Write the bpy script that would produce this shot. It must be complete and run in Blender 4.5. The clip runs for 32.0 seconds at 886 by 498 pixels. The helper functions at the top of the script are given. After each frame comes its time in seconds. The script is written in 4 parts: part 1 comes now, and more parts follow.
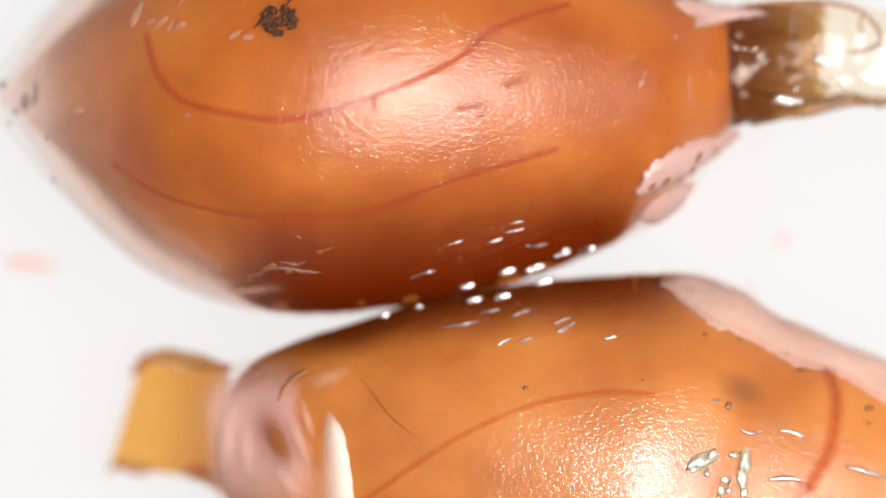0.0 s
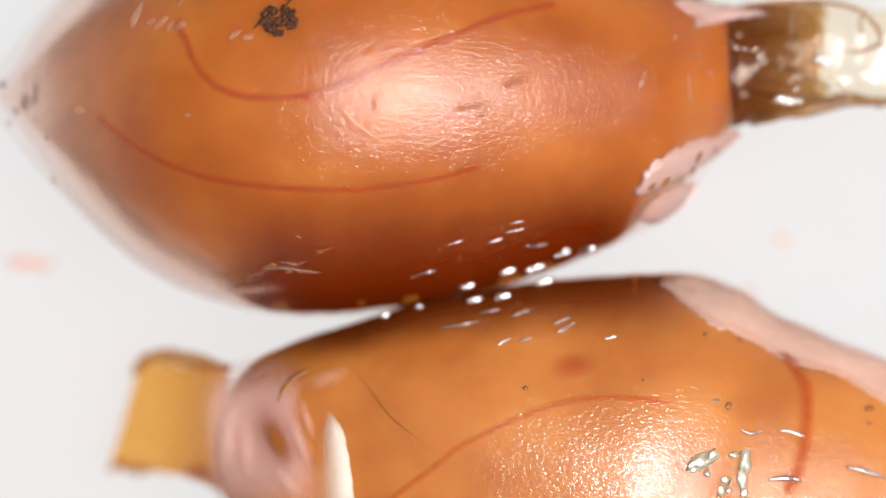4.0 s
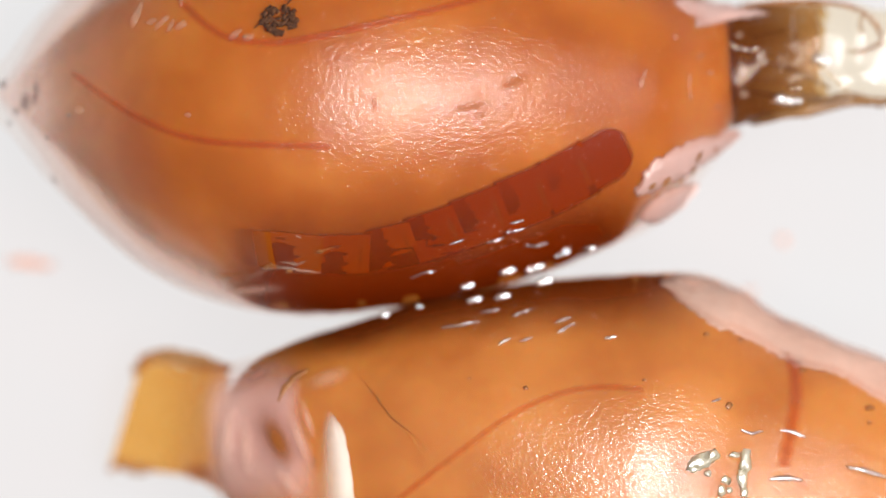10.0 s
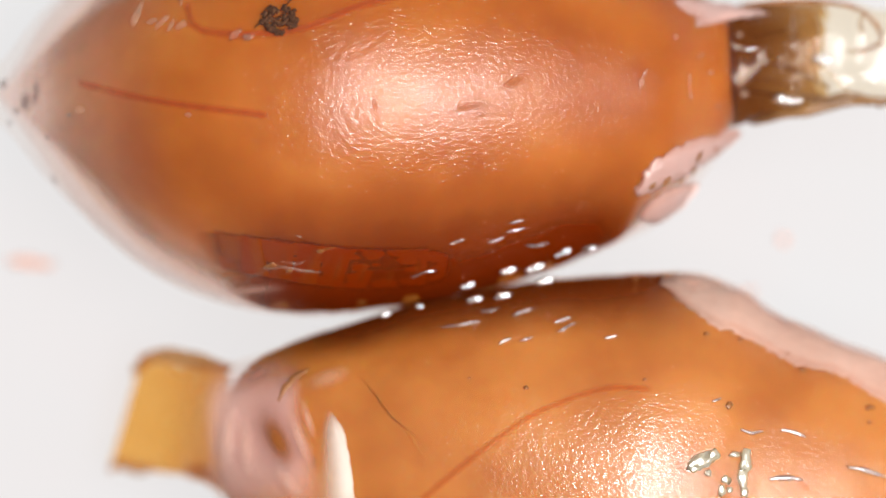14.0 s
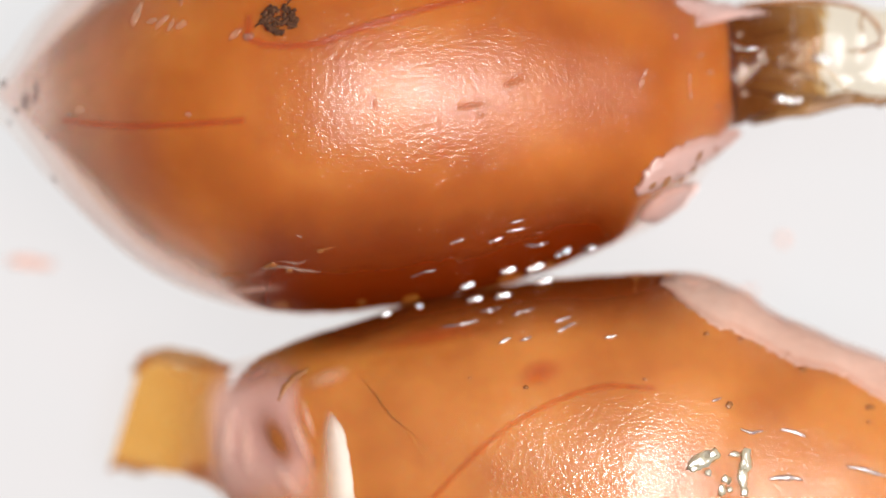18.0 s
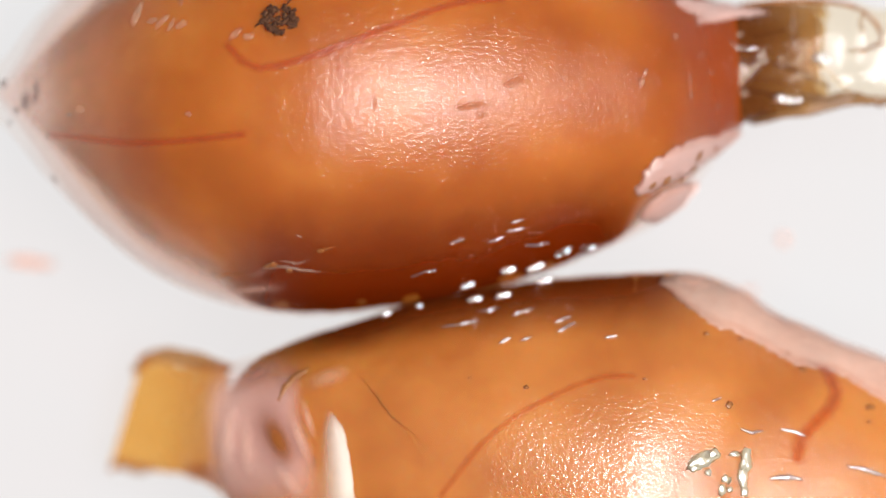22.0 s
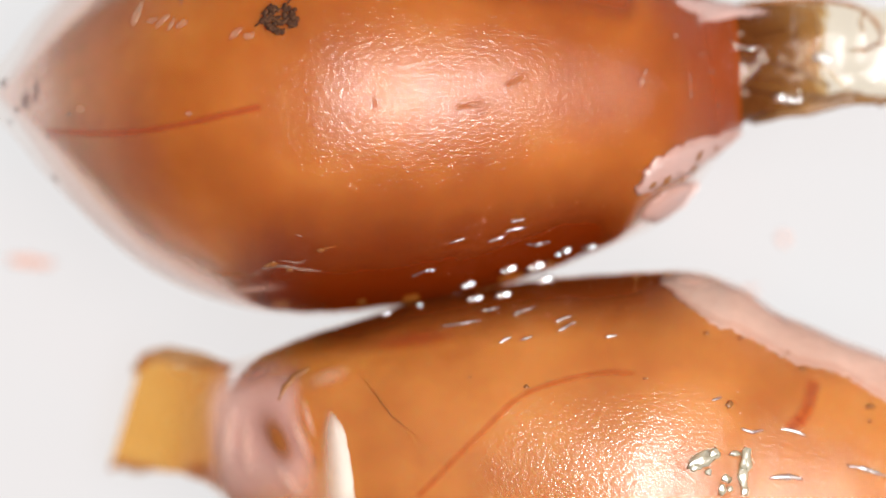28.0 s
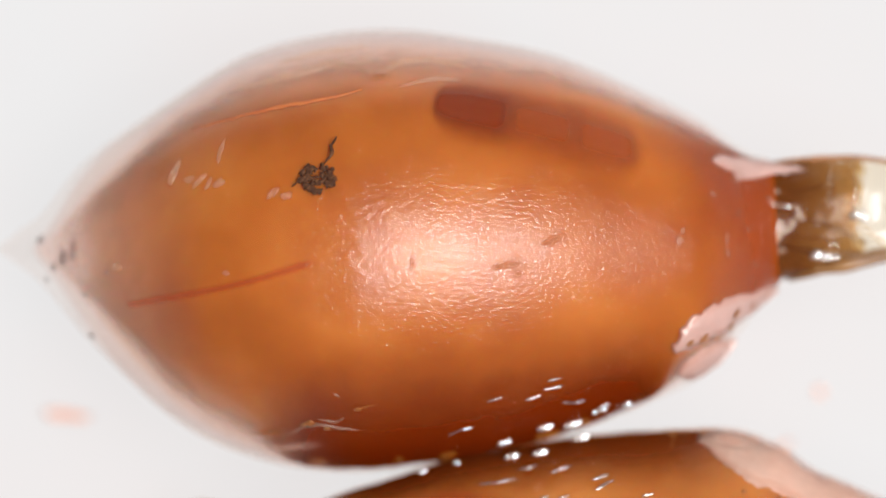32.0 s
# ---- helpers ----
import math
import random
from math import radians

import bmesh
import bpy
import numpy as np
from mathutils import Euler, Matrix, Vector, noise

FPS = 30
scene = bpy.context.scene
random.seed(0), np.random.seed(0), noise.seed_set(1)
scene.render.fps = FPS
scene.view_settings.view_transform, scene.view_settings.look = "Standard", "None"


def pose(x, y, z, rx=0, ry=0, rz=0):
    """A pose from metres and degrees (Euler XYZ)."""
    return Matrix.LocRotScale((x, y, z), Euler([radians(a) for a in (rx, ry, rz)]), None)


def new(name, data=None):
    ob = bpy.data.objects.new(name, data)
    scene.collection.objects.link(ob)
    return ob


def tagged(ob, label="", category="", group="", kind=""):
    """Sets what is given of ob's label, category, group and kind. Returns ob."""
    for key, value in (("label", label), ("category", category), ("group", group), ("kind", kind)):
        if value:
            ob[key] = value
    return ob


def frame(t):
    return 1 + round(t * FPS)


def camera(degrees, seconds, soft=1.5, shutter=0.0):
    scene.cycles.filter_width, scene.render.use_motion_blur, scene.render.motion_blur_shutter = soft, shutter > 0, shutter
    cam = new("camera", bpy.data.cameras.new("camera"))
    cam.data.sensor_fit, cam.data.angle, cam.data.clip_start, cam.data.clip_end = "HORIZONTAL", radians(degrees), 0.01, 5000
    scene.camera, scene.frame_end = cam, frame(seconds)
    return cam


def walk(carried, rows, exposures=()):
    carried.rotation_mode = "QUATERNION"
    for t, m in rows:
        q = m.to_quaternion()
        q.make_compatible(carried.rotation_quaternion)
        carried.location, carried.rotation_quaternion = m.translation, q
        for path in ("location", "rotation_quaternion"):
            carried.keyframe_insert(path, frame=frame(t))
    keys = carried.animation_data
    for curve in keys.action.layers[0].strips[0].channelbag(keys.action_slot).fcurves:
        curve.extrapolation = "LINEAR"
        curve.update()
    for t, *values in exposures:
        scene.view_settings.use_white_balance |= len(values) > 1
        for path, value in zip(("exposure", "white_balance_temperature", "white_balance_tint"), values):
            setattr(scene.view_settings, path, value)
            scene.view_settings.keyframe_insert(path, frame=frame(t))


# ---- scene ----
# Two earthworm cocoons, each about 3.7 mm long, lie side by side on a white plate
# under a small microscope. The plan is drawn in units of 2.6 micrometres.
MM = 0.001
U = 2.6e-6
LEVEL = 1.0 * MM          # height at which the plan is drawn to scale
REACH = 46.7 * MM         # from the lens down to that level


def at(u, v, z=LEVEL):
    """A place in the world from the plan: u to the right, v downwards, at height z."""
    k = (REACH - (z - LEVEL)) / REACH
    return Vector(((u - 784) * U * k, (441 - v) * U * k, z))


# ---------------------------------------------------------------- camera
cam = camera(5.0, 32.0, soft=1.5)
cam.data.dof.use_dof = True
cam.data.dof.focus_distance = REACH - 0.75 * MM
cam.data.dof.aperture_fstop = 150


def stand(du, dv):
    return Matrix.Translation((-du * U, dv * U, LEVEL + REACH))


walk(cam, [
    (0.0, stand(0, 0)), (6.0, stand(0, 0)), (12.0, stand(0.8, -0.5)), (20.0, stand(1, -1.5)), (28.0, stand(1.5, -2.5)),
    (29.5, stand(2, -3)), (29.7, stand(22, 12)), (29.8, stand(24, 14)),
    (30.0, stand(20, 15.5)), (30.5, stand(16, 16)), (30.6, stand(42, 42)), (30.7, stand(54, 56)), (30.8, stand(58, 66)), (31.0, stand(52, 81)),
    (31.2, stand(46, 146)), (31.35, stand(47, 166)), (31.5, stand(49.5, 191)),
    (32.0, stand(66.5, 275)),
], [(0.0, 0.12), (1.5, 0.08), (3.0, 0.03), (6.0, 0.0), (32.0, 0.0)])

# ---------------------------------------------------------------- light
world = bpy.data.worlds.new("world")
scene.world = world
world.use_nodes = True
world.node_tree.nodes["Background"].inputs[0].default_value = (1.0, 0.97, 0.96, 1)
world.node_tree.nodes["Background"].inputs[1].default_value = 0.21
scene.view_settings.exposure = 0.0

# the microscope's lamp: a bright diffused panel over the plate, and a dimmer one beside it
for x0, x1, reach, energy in ((5, 20, 30, 0.037), (20, 50, 30, 0.020)):
    lamp = bpy.data.lights.new("panel_lamp", "AREA")
    lamp.shape, lamp.size, lamp.size_y = "RECTANGLE", (x1 - x0) * MM, reach * MM
    lamp.energy = energy
    lamp.color = (1.0, 0.97, 0.95)
    ob = new("panel_lamp", lamp)
    ob.location = ((x0 + x1) / 2 * MM, 0, 52 * MM)


# ---------------------------------------------------------------- materials
def material(name):
    m = bpy.data.materials.new(name)
    m.use_nodes = True
    nt = m.node_tree
    nt.nodes.clear()
    out = nt.nodes.new("ShaderNodeOutputMaterial")

    def node(kind, **values):
        n = nt.nodes.new("ShaderNode" + kind)
        for key, value in values.items():
            if key in n.inputs:
                n.inputs[key].default_value = value
        return n

    def link(a, b):
        nt.links.new(a, b)

    return m, node, link, out


def noise_tex(node, link, coord, scale, detail=4, rough=0.55, stretch=None):
    n = node("TexNoise", Scale=scale, Detail=detail, Roughness=rough)
    if stretch:
        mp = node("Mapping", Scale=stretch)
        link(coord, mp.inputs["Vector"])
        coord = mp.outputs[0]
    link(coord, n.inputs["Vector"])
    return n.outputs["Fac"]


def ramp(node, link, fac, stops):
    r = node("ValToRGB")
    while len(r.color_ramp.elements) < len(stops):
        r.color_ramp.elements.new(0.5)
    for e, (p, c) in zip(r.color_ramp.elements, stops):
        e.position, e.color = p, (*c, 1)
    link(fac, r.inputs[0])
    return r.outputs[0]


def calc(node, link, op, a, b=None, c=None):
    n = node("Math")
    n.operation = op
    for i, x in enumerate((a, b, c)):
        if x is None:
            continue
        if isinstance(x, (int, float)):
            n.inputs[i].default_value = x
        else:
            link(x, n.inputs[i])
    return n.outputs[0]


def solid(name, stops, rough=0.5, scale=8000, bump=0.0, bump_scale=30000, sss=0.0, radius=(1, 0.4, 0.15), sss_mm=0.15, ior=1.45, spec=0.5, thins=False):
    """A plain surface: colour from noise between the stops, fine relief, some subsurface light; it may thin out to its rim."""
    m, node, link, out = material(name)
    tc = node("TexCoord").outputs["Object"]
    col = ramp(node, link, noise_tex(node, link, tc, scale, 5), stops)
    p = node("BsdfPrincipled", Roughness=rough, IOR=ior)
    p.inputs["Specular IOR Level"].default_value = spec
    if thins:
        # thin jelly is paler than thick
        dense = node("Attribute")
        dense.attribute_name = "jelly_depth"
        blend = node("Mix")
        blend.data_type = "RGBA"
        pale = calc(node, link, "POWER", calc(node, link, "SUBTRACT", 1.0, calc(node, link, "MINIMUM", dense.outputs["Fac"], 1.0)), 2.2)
        link(calc(node, link, "SUBTRACT", 1.0, pale), blend.inputs[0])
        blend.inputs[6].default_value = (0.86, 0.58, 0.47, 1)
        link(col, blend.inputs[7])
        col = blend.outputs[2]
    link(col, p.inputs["Base Color"])
    if sss:
        p.inputs["Subsurface Weight"].default_value = sss
        p.inputs["Subsurface Radius"].default_value = radius
        p.inputs["Subsurface Scale"].default_value = sss_mm * MM
    if bump:
        b = node("Bump", Strength=bump, Distance=0.01 * MM)
        link(noise_tex(node, link, tc, bump_scale, 5), b.inputs["Height"])
        link(b.outputs[0], p.inputs["Normal"])
    if thins:
        r = node("MapRange")
        r.interpolation_type = "SMOOTHSTEP"
        r.inputs["From Max"].default_value = 0.6
        sway = calc(node, link, "MULTIPLY_ADD", noise_tex(node, link, tc, 4200, 5), 0.4, -0.2)
        link(calc(node, link, "ADD", dense.outputs["Fac"], sway), r.inputs["Value"])
        mix = node("MixShader")
        link(calc(node, link, "MAXIMUM", r.outputs[0], calc(node, link, "GREATER_THAN", dense.outputs["Fac"], 1.2)), mix.inputs[0])
        link(node("BsdfTransparent", Color=(1.0, 0.95, 0.93, 1)).outputs[0], mix.inputs[1])
        link(p.outputs[0], mix.inputs[2])
        p = mix
    link(p.outputs[0], out.inputs[0])
    return m


def clear_skin(name, tint, milk, milk_colour, rough=0.2, grain=0.5, dents=0.5, wet=0.08, graze=0.4, fade=None):
    """A wet, see-through membrane: tinted clear film, a little milky, with a gloss on top."""
    m, node, link, out = material(name)
    tc = node("TexCoord").outputs["Object"]
    fine = noise_tex(node, link, tc, 58000, 2, 0.5, (0.75, 1.0, 1.0))
    wide = noise_tex(node, link, tc, 5200, 3, 0.5)
    b1 = node("Bump", Strength=grain, Distance=0.0062 * MM)
    link(fine, b1.inputs["Height"])
    b2 = node("Bump", Strength=dents, Distance=0.05 * MM)
    link(wide, b2.inputs["Height"])
    link(b1.outputs[0], b2.inputs["Normal"])
    clear = node("BsdfTransparent", Color=(*tint, 1))
    if fade:
        sep = node("SeparateXYZ")
        link(node("TexCoord").outputs["Generated"], sep.inputs[0])
        sway = calc(node, link, "MULTIPLY_ADD", noise_tex(node, link, tc, 4500, 4), 0.5, -0.25)
        link(ramp(node, link, calc(node, link, "ADD", sep.outputs[0], sway), [(0.35, tint), (0.7, tuple((a + b) / 2 for a, b in zip(tint, fade))), (1.0, fade)]), clear.inputs["Color"])
    haze = node("MixShader")
    haze.inputs[0].default_value = 0.5
    link(node("BsdfDiffuse", Color=(*milk_colour, 1)).outputs[0], haze.inputs[1])
    link(node("BsdfTranslucent", Color=(*milk_colour, 1)).outputs[0], haze.inputs[2])
    mix = node("MixShader")
    patchy = calc(node, link, "MULTIPLY_ADD", noise_tex(node, link, tc, 2600, 4), milk * 1.2, milk * 0.4)
    link(patchy, mix.inputs[0])
    link(clear.outputs[0], mix.inputs[1])
    link(haze.outputs[0], mix.inputs[2])
    sharp, broad, gloss = node("BsdfGlossy", Roughness=rough), node("BsdfGlossy", Roughness=rough * 2.6), node("MixShader")
    gloss.inputs[0].default_value = 0.3
    link(b2.outputs[0], sharp.inputs["Normal"])
    link(b2.outputs[0], broad.inputs["Normal"])
    link(sharp.outputs[0], gloss.inputs[1])
    link(broad.outputs[0], gloss.inputs[2])
    face = node("LayerWeight", Blend=0.5)
    link(b2.outputs[0], face.inputs["Normal"])
    shine = calc(node, link, "MULTIPLY_ADD", calc(node, link, "POWER", face.outputs["Facing"], 4.0), max(graze, wet) - wet, wet)
    top = node("MixShader")
    link(shine, top.inputs[0])
    link(mix.outputs[0], top.inputs[1])
    link(gloss.outputs[0], top.inputs[2])
    link(top.outputs[0], out.inputs[0])
    return m


def tissue(name, colour, strength, edge=0.35, along=0.0, one_sided=0.0, ends=None):
    """A soft layer of tissue or painted shade, densest along its middle and thinning out to its sides."""
    m, node, link, out = material(name)
    sep = node("SeparateXYZ")
    link(node("TexCoord").outputs["UV"], sep.inputs[0])

    def across(axis, start):
        d = calc(node, link, "ABSOLUTE", calc(node, link, "MULTIPLY_ADD", sep.outputs[axis], 2.0, -1.0))
        r = node("MapRange")
        r.interpolation_type = "SMOOTHSTEP"
        r.inputs["From Min"].default_value, r.inputs["From Max"].default_value = start, 1.0
        r.inputs["To Min"].default_value, r.inputs["To Max"].default_value = 1.0, 0.0
        link(d, r.inputs["Value"])
        return r.outputs[0]

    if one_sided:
        # dense against the cocoon's side, thin towards its back; the flanks' painted shade uses this
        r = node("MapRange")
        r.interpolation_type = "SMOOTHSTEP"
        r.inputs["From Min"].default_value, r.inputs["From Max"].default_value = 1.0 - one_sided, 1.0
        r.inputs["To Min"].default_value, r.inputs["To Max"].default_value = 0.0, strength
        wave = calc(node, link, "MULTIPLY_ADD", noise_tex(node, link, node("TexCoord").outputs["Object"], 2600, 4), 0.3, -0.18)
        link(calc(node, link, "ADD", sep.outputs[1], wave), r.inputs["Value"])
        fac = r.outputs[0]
    else:
        fac = calc(node, link, "MULTIPLY", across(1, edge), strength)
    if ends:
        # it thins to a share over a stretch at either end: ((stretch, share), (stretch, share))
        back = calc(node, link, "SUBTRACT", 1.0, sep.outputs[0])
        for x, (stretch, share) in zip((sep.outputs[0], back), ends):
            if stretch:
                r = node("MapRange")
                r.interpolation_type = "SMOOTHSTEP"
                r.inputs["From Max"].default_value, r.inputs["To Min"].default_value = stretch, share
                link(x, r.inputs["Value"])
                fac = calc(node, link, "MULTIPLY", fac, r.outputs[0])
    else:
        fac = calc(node, link, "MULTIPLY", fac, across(0, along))
    clear = node("BsdfTransparent", Color=(1, 1, 1, 1))
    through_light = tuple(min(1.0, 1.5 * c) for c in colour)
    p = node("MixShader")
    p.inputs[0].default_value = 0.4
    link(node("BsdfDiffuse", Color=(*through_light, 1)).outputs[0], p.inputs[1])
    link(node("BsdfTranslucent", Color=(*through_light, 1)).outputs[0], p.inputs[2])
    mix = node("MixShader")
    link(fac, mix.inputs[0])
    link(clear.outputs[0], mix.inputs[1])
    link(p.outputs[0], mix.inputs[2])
    link(mix.outputs[0], out.inputs[0])
    return m


def glow_plate(name):
    """The frosted plate of the stage: its even white brightness is put in as emission."""
    m, node, link, out = material(name)
    tc = node("TexCoord").outputs["Object"]
    col = ramp(node, link, noise_tex(node, link, tc, 420, 3), [(0.35, (1.0, 0.955, 0.95)), (0.65, (0.98, 0.98, 0.985))])
    p = node("BsdfPrincipled", Roughness=0.6)
    p.inputs["Base Color"].default_value = (0.05, 0.048, 0.048, 1)
    p.inputs["Specular IOR Level"].default_value = 0.1
    link(col, p.inputs["Emission Color"])
    p.inputs["Emission Strength"].default_value = 0.78
    link(p.outputs[0], out.inputs[0])
    return m


def veil_layer(name):
    """Cloudy liquid under the skin: clear at its rim, denser and more amber inwards."""
    m, node, link, out = material(name)
    sep = node("SeparateXYZ")
    tc = node("TexCoord")
    link(tc.outputs["Generated"], sep.inputs[0])
    wavy = calc(node, link, "MULTIPLY_ADD", noise_tex(node, link, tc.outputs["Object"], 3000, 4), 0.2, -0.1)
    r = node("MapRange")
    r.interpolation_type = "SMOOTHSTEP"
    r.inputs["From Max"].default_value = 0.75
    link(calc(node, link, "ADD", sep.outputs[2], wavy), r.inputs["Value"])
    tint = ramp(node, link, r.outputs[0], [(0.0, (0.965, 0.885, 0.865)), (0.4, (0.96, 0.83, 0.77)), (1.0, (0.95, 0.68, 0.46))])
    milk = ramp(node, link, r.outputs[0], [(0.0, (0.80, 0.62, 0.57)), (0.5, (0.78, 0.50, 0.38)), (1.0, (0.72, 0.38, 0.18))])
    clear = node("BsdfTransparent")
    link(tint, clear.inputs["Color"])
    dif, tra, haze, mix = node("BsdfDiffuse"), node("BsdfTranslucent"), node("MixShader"), node("MixShader")
    haze.inputs[0].default_value = 0.5
    link(milk, dif.inputs["Color"])
    link(milk, tra.inputs["Color"])
    link(dif.outputs[0], haze.inputs[1])
    link(tra.outputs[0], haze.inputs[2])
    link(calc(node, link, "MULTIPLY_ADD", r.outputs[0], 0.3, 0.10), mix.inputs[0])
    link(clear.outputs[0], mix.inputs[1])
    link(haze.outputs[0], mix.inputs[2])
    link(mix.outputs[0], out.inputs[0])
    return m


M_PLATE = glow_plate("glowing_plate")
AMBER = [(0.32, (0.33, 0.082, 0.008)), (0.52, (0.42, 0.124, 0.014)), (0.70, (0.49, 0.170, 0.026))]
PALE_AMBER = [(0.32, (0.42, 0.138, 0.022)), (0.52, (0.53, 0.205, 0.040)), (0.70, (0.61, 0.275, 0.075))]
M_AMBER = solid("amber_jelly", AMBER, rough=0.6, scale=1700, sss=0.6, sss_mm=0.16, spec=0.1, thins=True)
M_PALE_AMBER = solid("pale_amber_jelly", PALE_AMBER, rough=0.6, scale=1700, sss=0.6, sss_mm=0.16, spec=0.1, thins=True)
M_SKIN = clear_skin("cocoon_skin", (0.98, 0.93, 0.90), 0.0, (0.8, 0.66, 0.6), rough=0.13, grain=1.0, dents=0.06, wet=0.056, graze=0.06)
M_WETTER_SKIN = clear_skin("wetter_cocoon_skin", (0.98, 0.93, 0.90), 0.0, (0.8, 0.66, 0.6), rough=0.15, grain=0.75, dents=0.06, wet=0.075, graze=0.07)


M_CLOUD = veil_layer("cloudy_jelly")
M_STALK = clear_skin("brown_stalk", (0.42, 0.21, 0.06), 0.12, (0.30, 0.12, 0.03), rough=0.12, grain=0.2, dents=0.5, wet=0.035, fade=(0.86, 0.68, 0.42))
M_STALKSOLID = solid("brown_film_edge", [(0.3, (0.13, 0.055, 0.018)), (0.7, (0.26, 0.13, 0.045))], rough=0.25, scale=9000, bump=0.3, bump_scale=15000)
M_CURL = clear_skin("curled_edge", (0.80, 0.58, 0.36), 0.15, (0.45, 0.25, 0.10), rough=0.4, grain=0.2, dents=0.3, wet=0.03)
M_FILM = clear_skin("torn_film", (0.995, 0.96, 0.88), 0.03, (0.85, 0.65, 0.35), rough=0.12, grain=0.0, dents=0.03, wet=0.03, graze=0.25)
M_HONEY = clear_skin("honey_stub", (1.0, 0.76, 0.38), 0.24, (0.95, 0.50, 0.12), rough=0.35, grain=0.2, dents=0.8, wet=0.03, fade=(0.88, 0.52, 0.17))
M_CREASE = solid("brown_crease", [(0.3, (0.20, 0.07, 0.015)), (0.7, (0.34, 0.13, 0.03))], rough=0.35, scale=20000, bump=0.3, spec=0.6)
M_PALE = clear_skin("pale_sheet", (0.95, 0.84, 0.81), 0.75, (0.86, 0.62, 0.56), rough=0.25, grain=0.2, dents=0.6)
M_FLANKFILM = clear_skin("flank_film", (0.98, 0.93, 0.90), 0.55, (0.94, 0.72, 0.61), rough=0.3, grain=0.2, dents=0.2, wet=0.03, graze=0.1)
M_RIM = tissue("white_rim", (0.86, 0.68, 0.61), 0.85, 0.0, 0.35, one_sided=0.95)
M_GLINT_BEAD = clear_skin("glint_bead", (0.98, 0.95, 0.92), 0.0, (0.8, 0.8, 0.8), rough=0.16, grain=0.0, dents=0.0, wet=0.5)
M_GLIT = clear_skin("gold_glitter", (1.0, 0.88, 0.55), 0.85, (1.0, 0.93, 0.66), rough=0.15, grain=1.0, dents=0.4, wet=0.5)
M_BEAD = clear_skin("wet_bead", (0.96, 0.86, 0.72), 0.05, (0.8, 0.6, 0.4), rough=0.1, grain=0.1, dents=0.1, wet=0.18)
M_WRINKLE = clear_skin("raised_wrinkle", (1.0, 0.95, 0.90), 0.12, (0.95, 0.72, 0.54), rough=0.3, grain=0.2, dents=0.1, wet=0.045, graze=0.05)
M_DENTSTRIP = solid("red_brown_ridge", [(0.4, (0.38, 0.10, 0.02)), (0.6, (0.45, 0.14, 0.03))], rough=0.5, scale=20000)
M_DIRT = solid("black_dirt", [(0.35, (0.03, 0.012, 0.007)), (0.55, (0.09, 0.035, 0.016)), (0.7, (0.22, 0.10, 0.045))], rough=0.7, scale=60000, bump=0.5, spec=0.2)
M_GREY = solid("grey_speck", [(0.4, (0.10, 0.08, 0.08)), (0.7, (0.2, 0.16, 0.15))], rough=0.6, scale=30000)
M_FIBRE = solid("pink_fibre", [(0.4, (0.75, 0.42, 0.33)), (0.7, (0.8, 0.55, 0.45))], rough=0.6, scale=9000)
M_GREYSTAIN = tissue("grey_stain", (0.17, 0.125, 0.12), 0.75, 0.1, 0.1)
M_DENTSTAIN = tissue("dented_skin", (0.36, 0.13, 0.04), 0.55, 0.0, 0.0)
M_COLLAR = tissue("pink_collar", (0.50, 0.33, 0.30), 0.75, 0.5, 0.3)
M_MAUVE = tissue("mauve_shading", (0.34, 0.18, 0.15), 0.55, 0.0, 0.0)
M_RIDGE = tissue("pale_ridge", (0.66, 0.44, 0.36), 0.42, 0.0, 0.0)
M_PEACH = tissue("peach_fold", (0.56, 0.33, 0.20), 0.55, 0.0, 0.0)
M_HOLLOW_PAINT = tissue("collar_hollow_paint", (0.26, 0.09, 0.02), 0.9, 0.0, 0.0)
M_VESSEL = tissue("blood_vessel", (0.40, 0.072, 0.018), 0.5, 0.0, ends=((0.28, 0), (0.28, 0)))
M_FAINT = tissue("faint_blood_vessel", (0.40, 0.08, 0.02), 0.32, 0.0, ends=((0.28, 0), (0.28, 0)))
M_DARK = tissue("dark_worm_body", (0.21, 0.024, 0.0004), 0.97, 0.78, ends=((0, 1), (0, 1)))
M_DARK_TIP = tissue("dark_worm_tip", (0.21, 0.024, 0.0004), 0.97, 0.72, ends=((0, 1), (0.2, 0)))
M_DARK_MID = tissue("red_brown_worm_body", (0.235, 0.034, 0.0008), 0.97, 0.8, ends=((0, 1), (0, 1)))
M_DARK_REAR = tissue("brown_worm_rear", (0.27, 0.052, 0.002), 0.96, 0.85, ends=((0, 1), (0, 1)))
M_DARK_END = tissue("thin_worm_end", (0.30, 0.072, 0.005), 0.85, 0.88, ends=((0.95, 0), (0, 1)))
M_RING = tissue("segment_ring", (0.36, 0.085, 0.008), 0.24, 0.2, 0.0)
M_WEDGE = tissue("wedge_worm", (0.20, 0.040, 0.004), 0.66, 0.0, ends=((0.3, 0), (0.3, 0)))
M_STREAK = tissue("faint_red_worm", (0.40, 0.08, 0.02), 0.5, 0.0, 0.0)
M_NECK = tissue("neck_worm", (0.28, 0.055, 0.009), 0.78, 0.0, 0.8, one_sided=0.99)
M_SPOT = tissue("red_worm_bend", (0.42, 0.09, 0.025), 0.5, 0.0, 0.0)
M_HEAD_TIP = tissue("red_worm_tip", (0.21, 0.032, 0.002), 0.9, 0.1, ends=((0.12, 0), (0.28, 0)))
M_SMUDGE = tissue("brown_worm_bend", (0.26, 0.12, 0.045), 0.5, 0.0, 0.0)
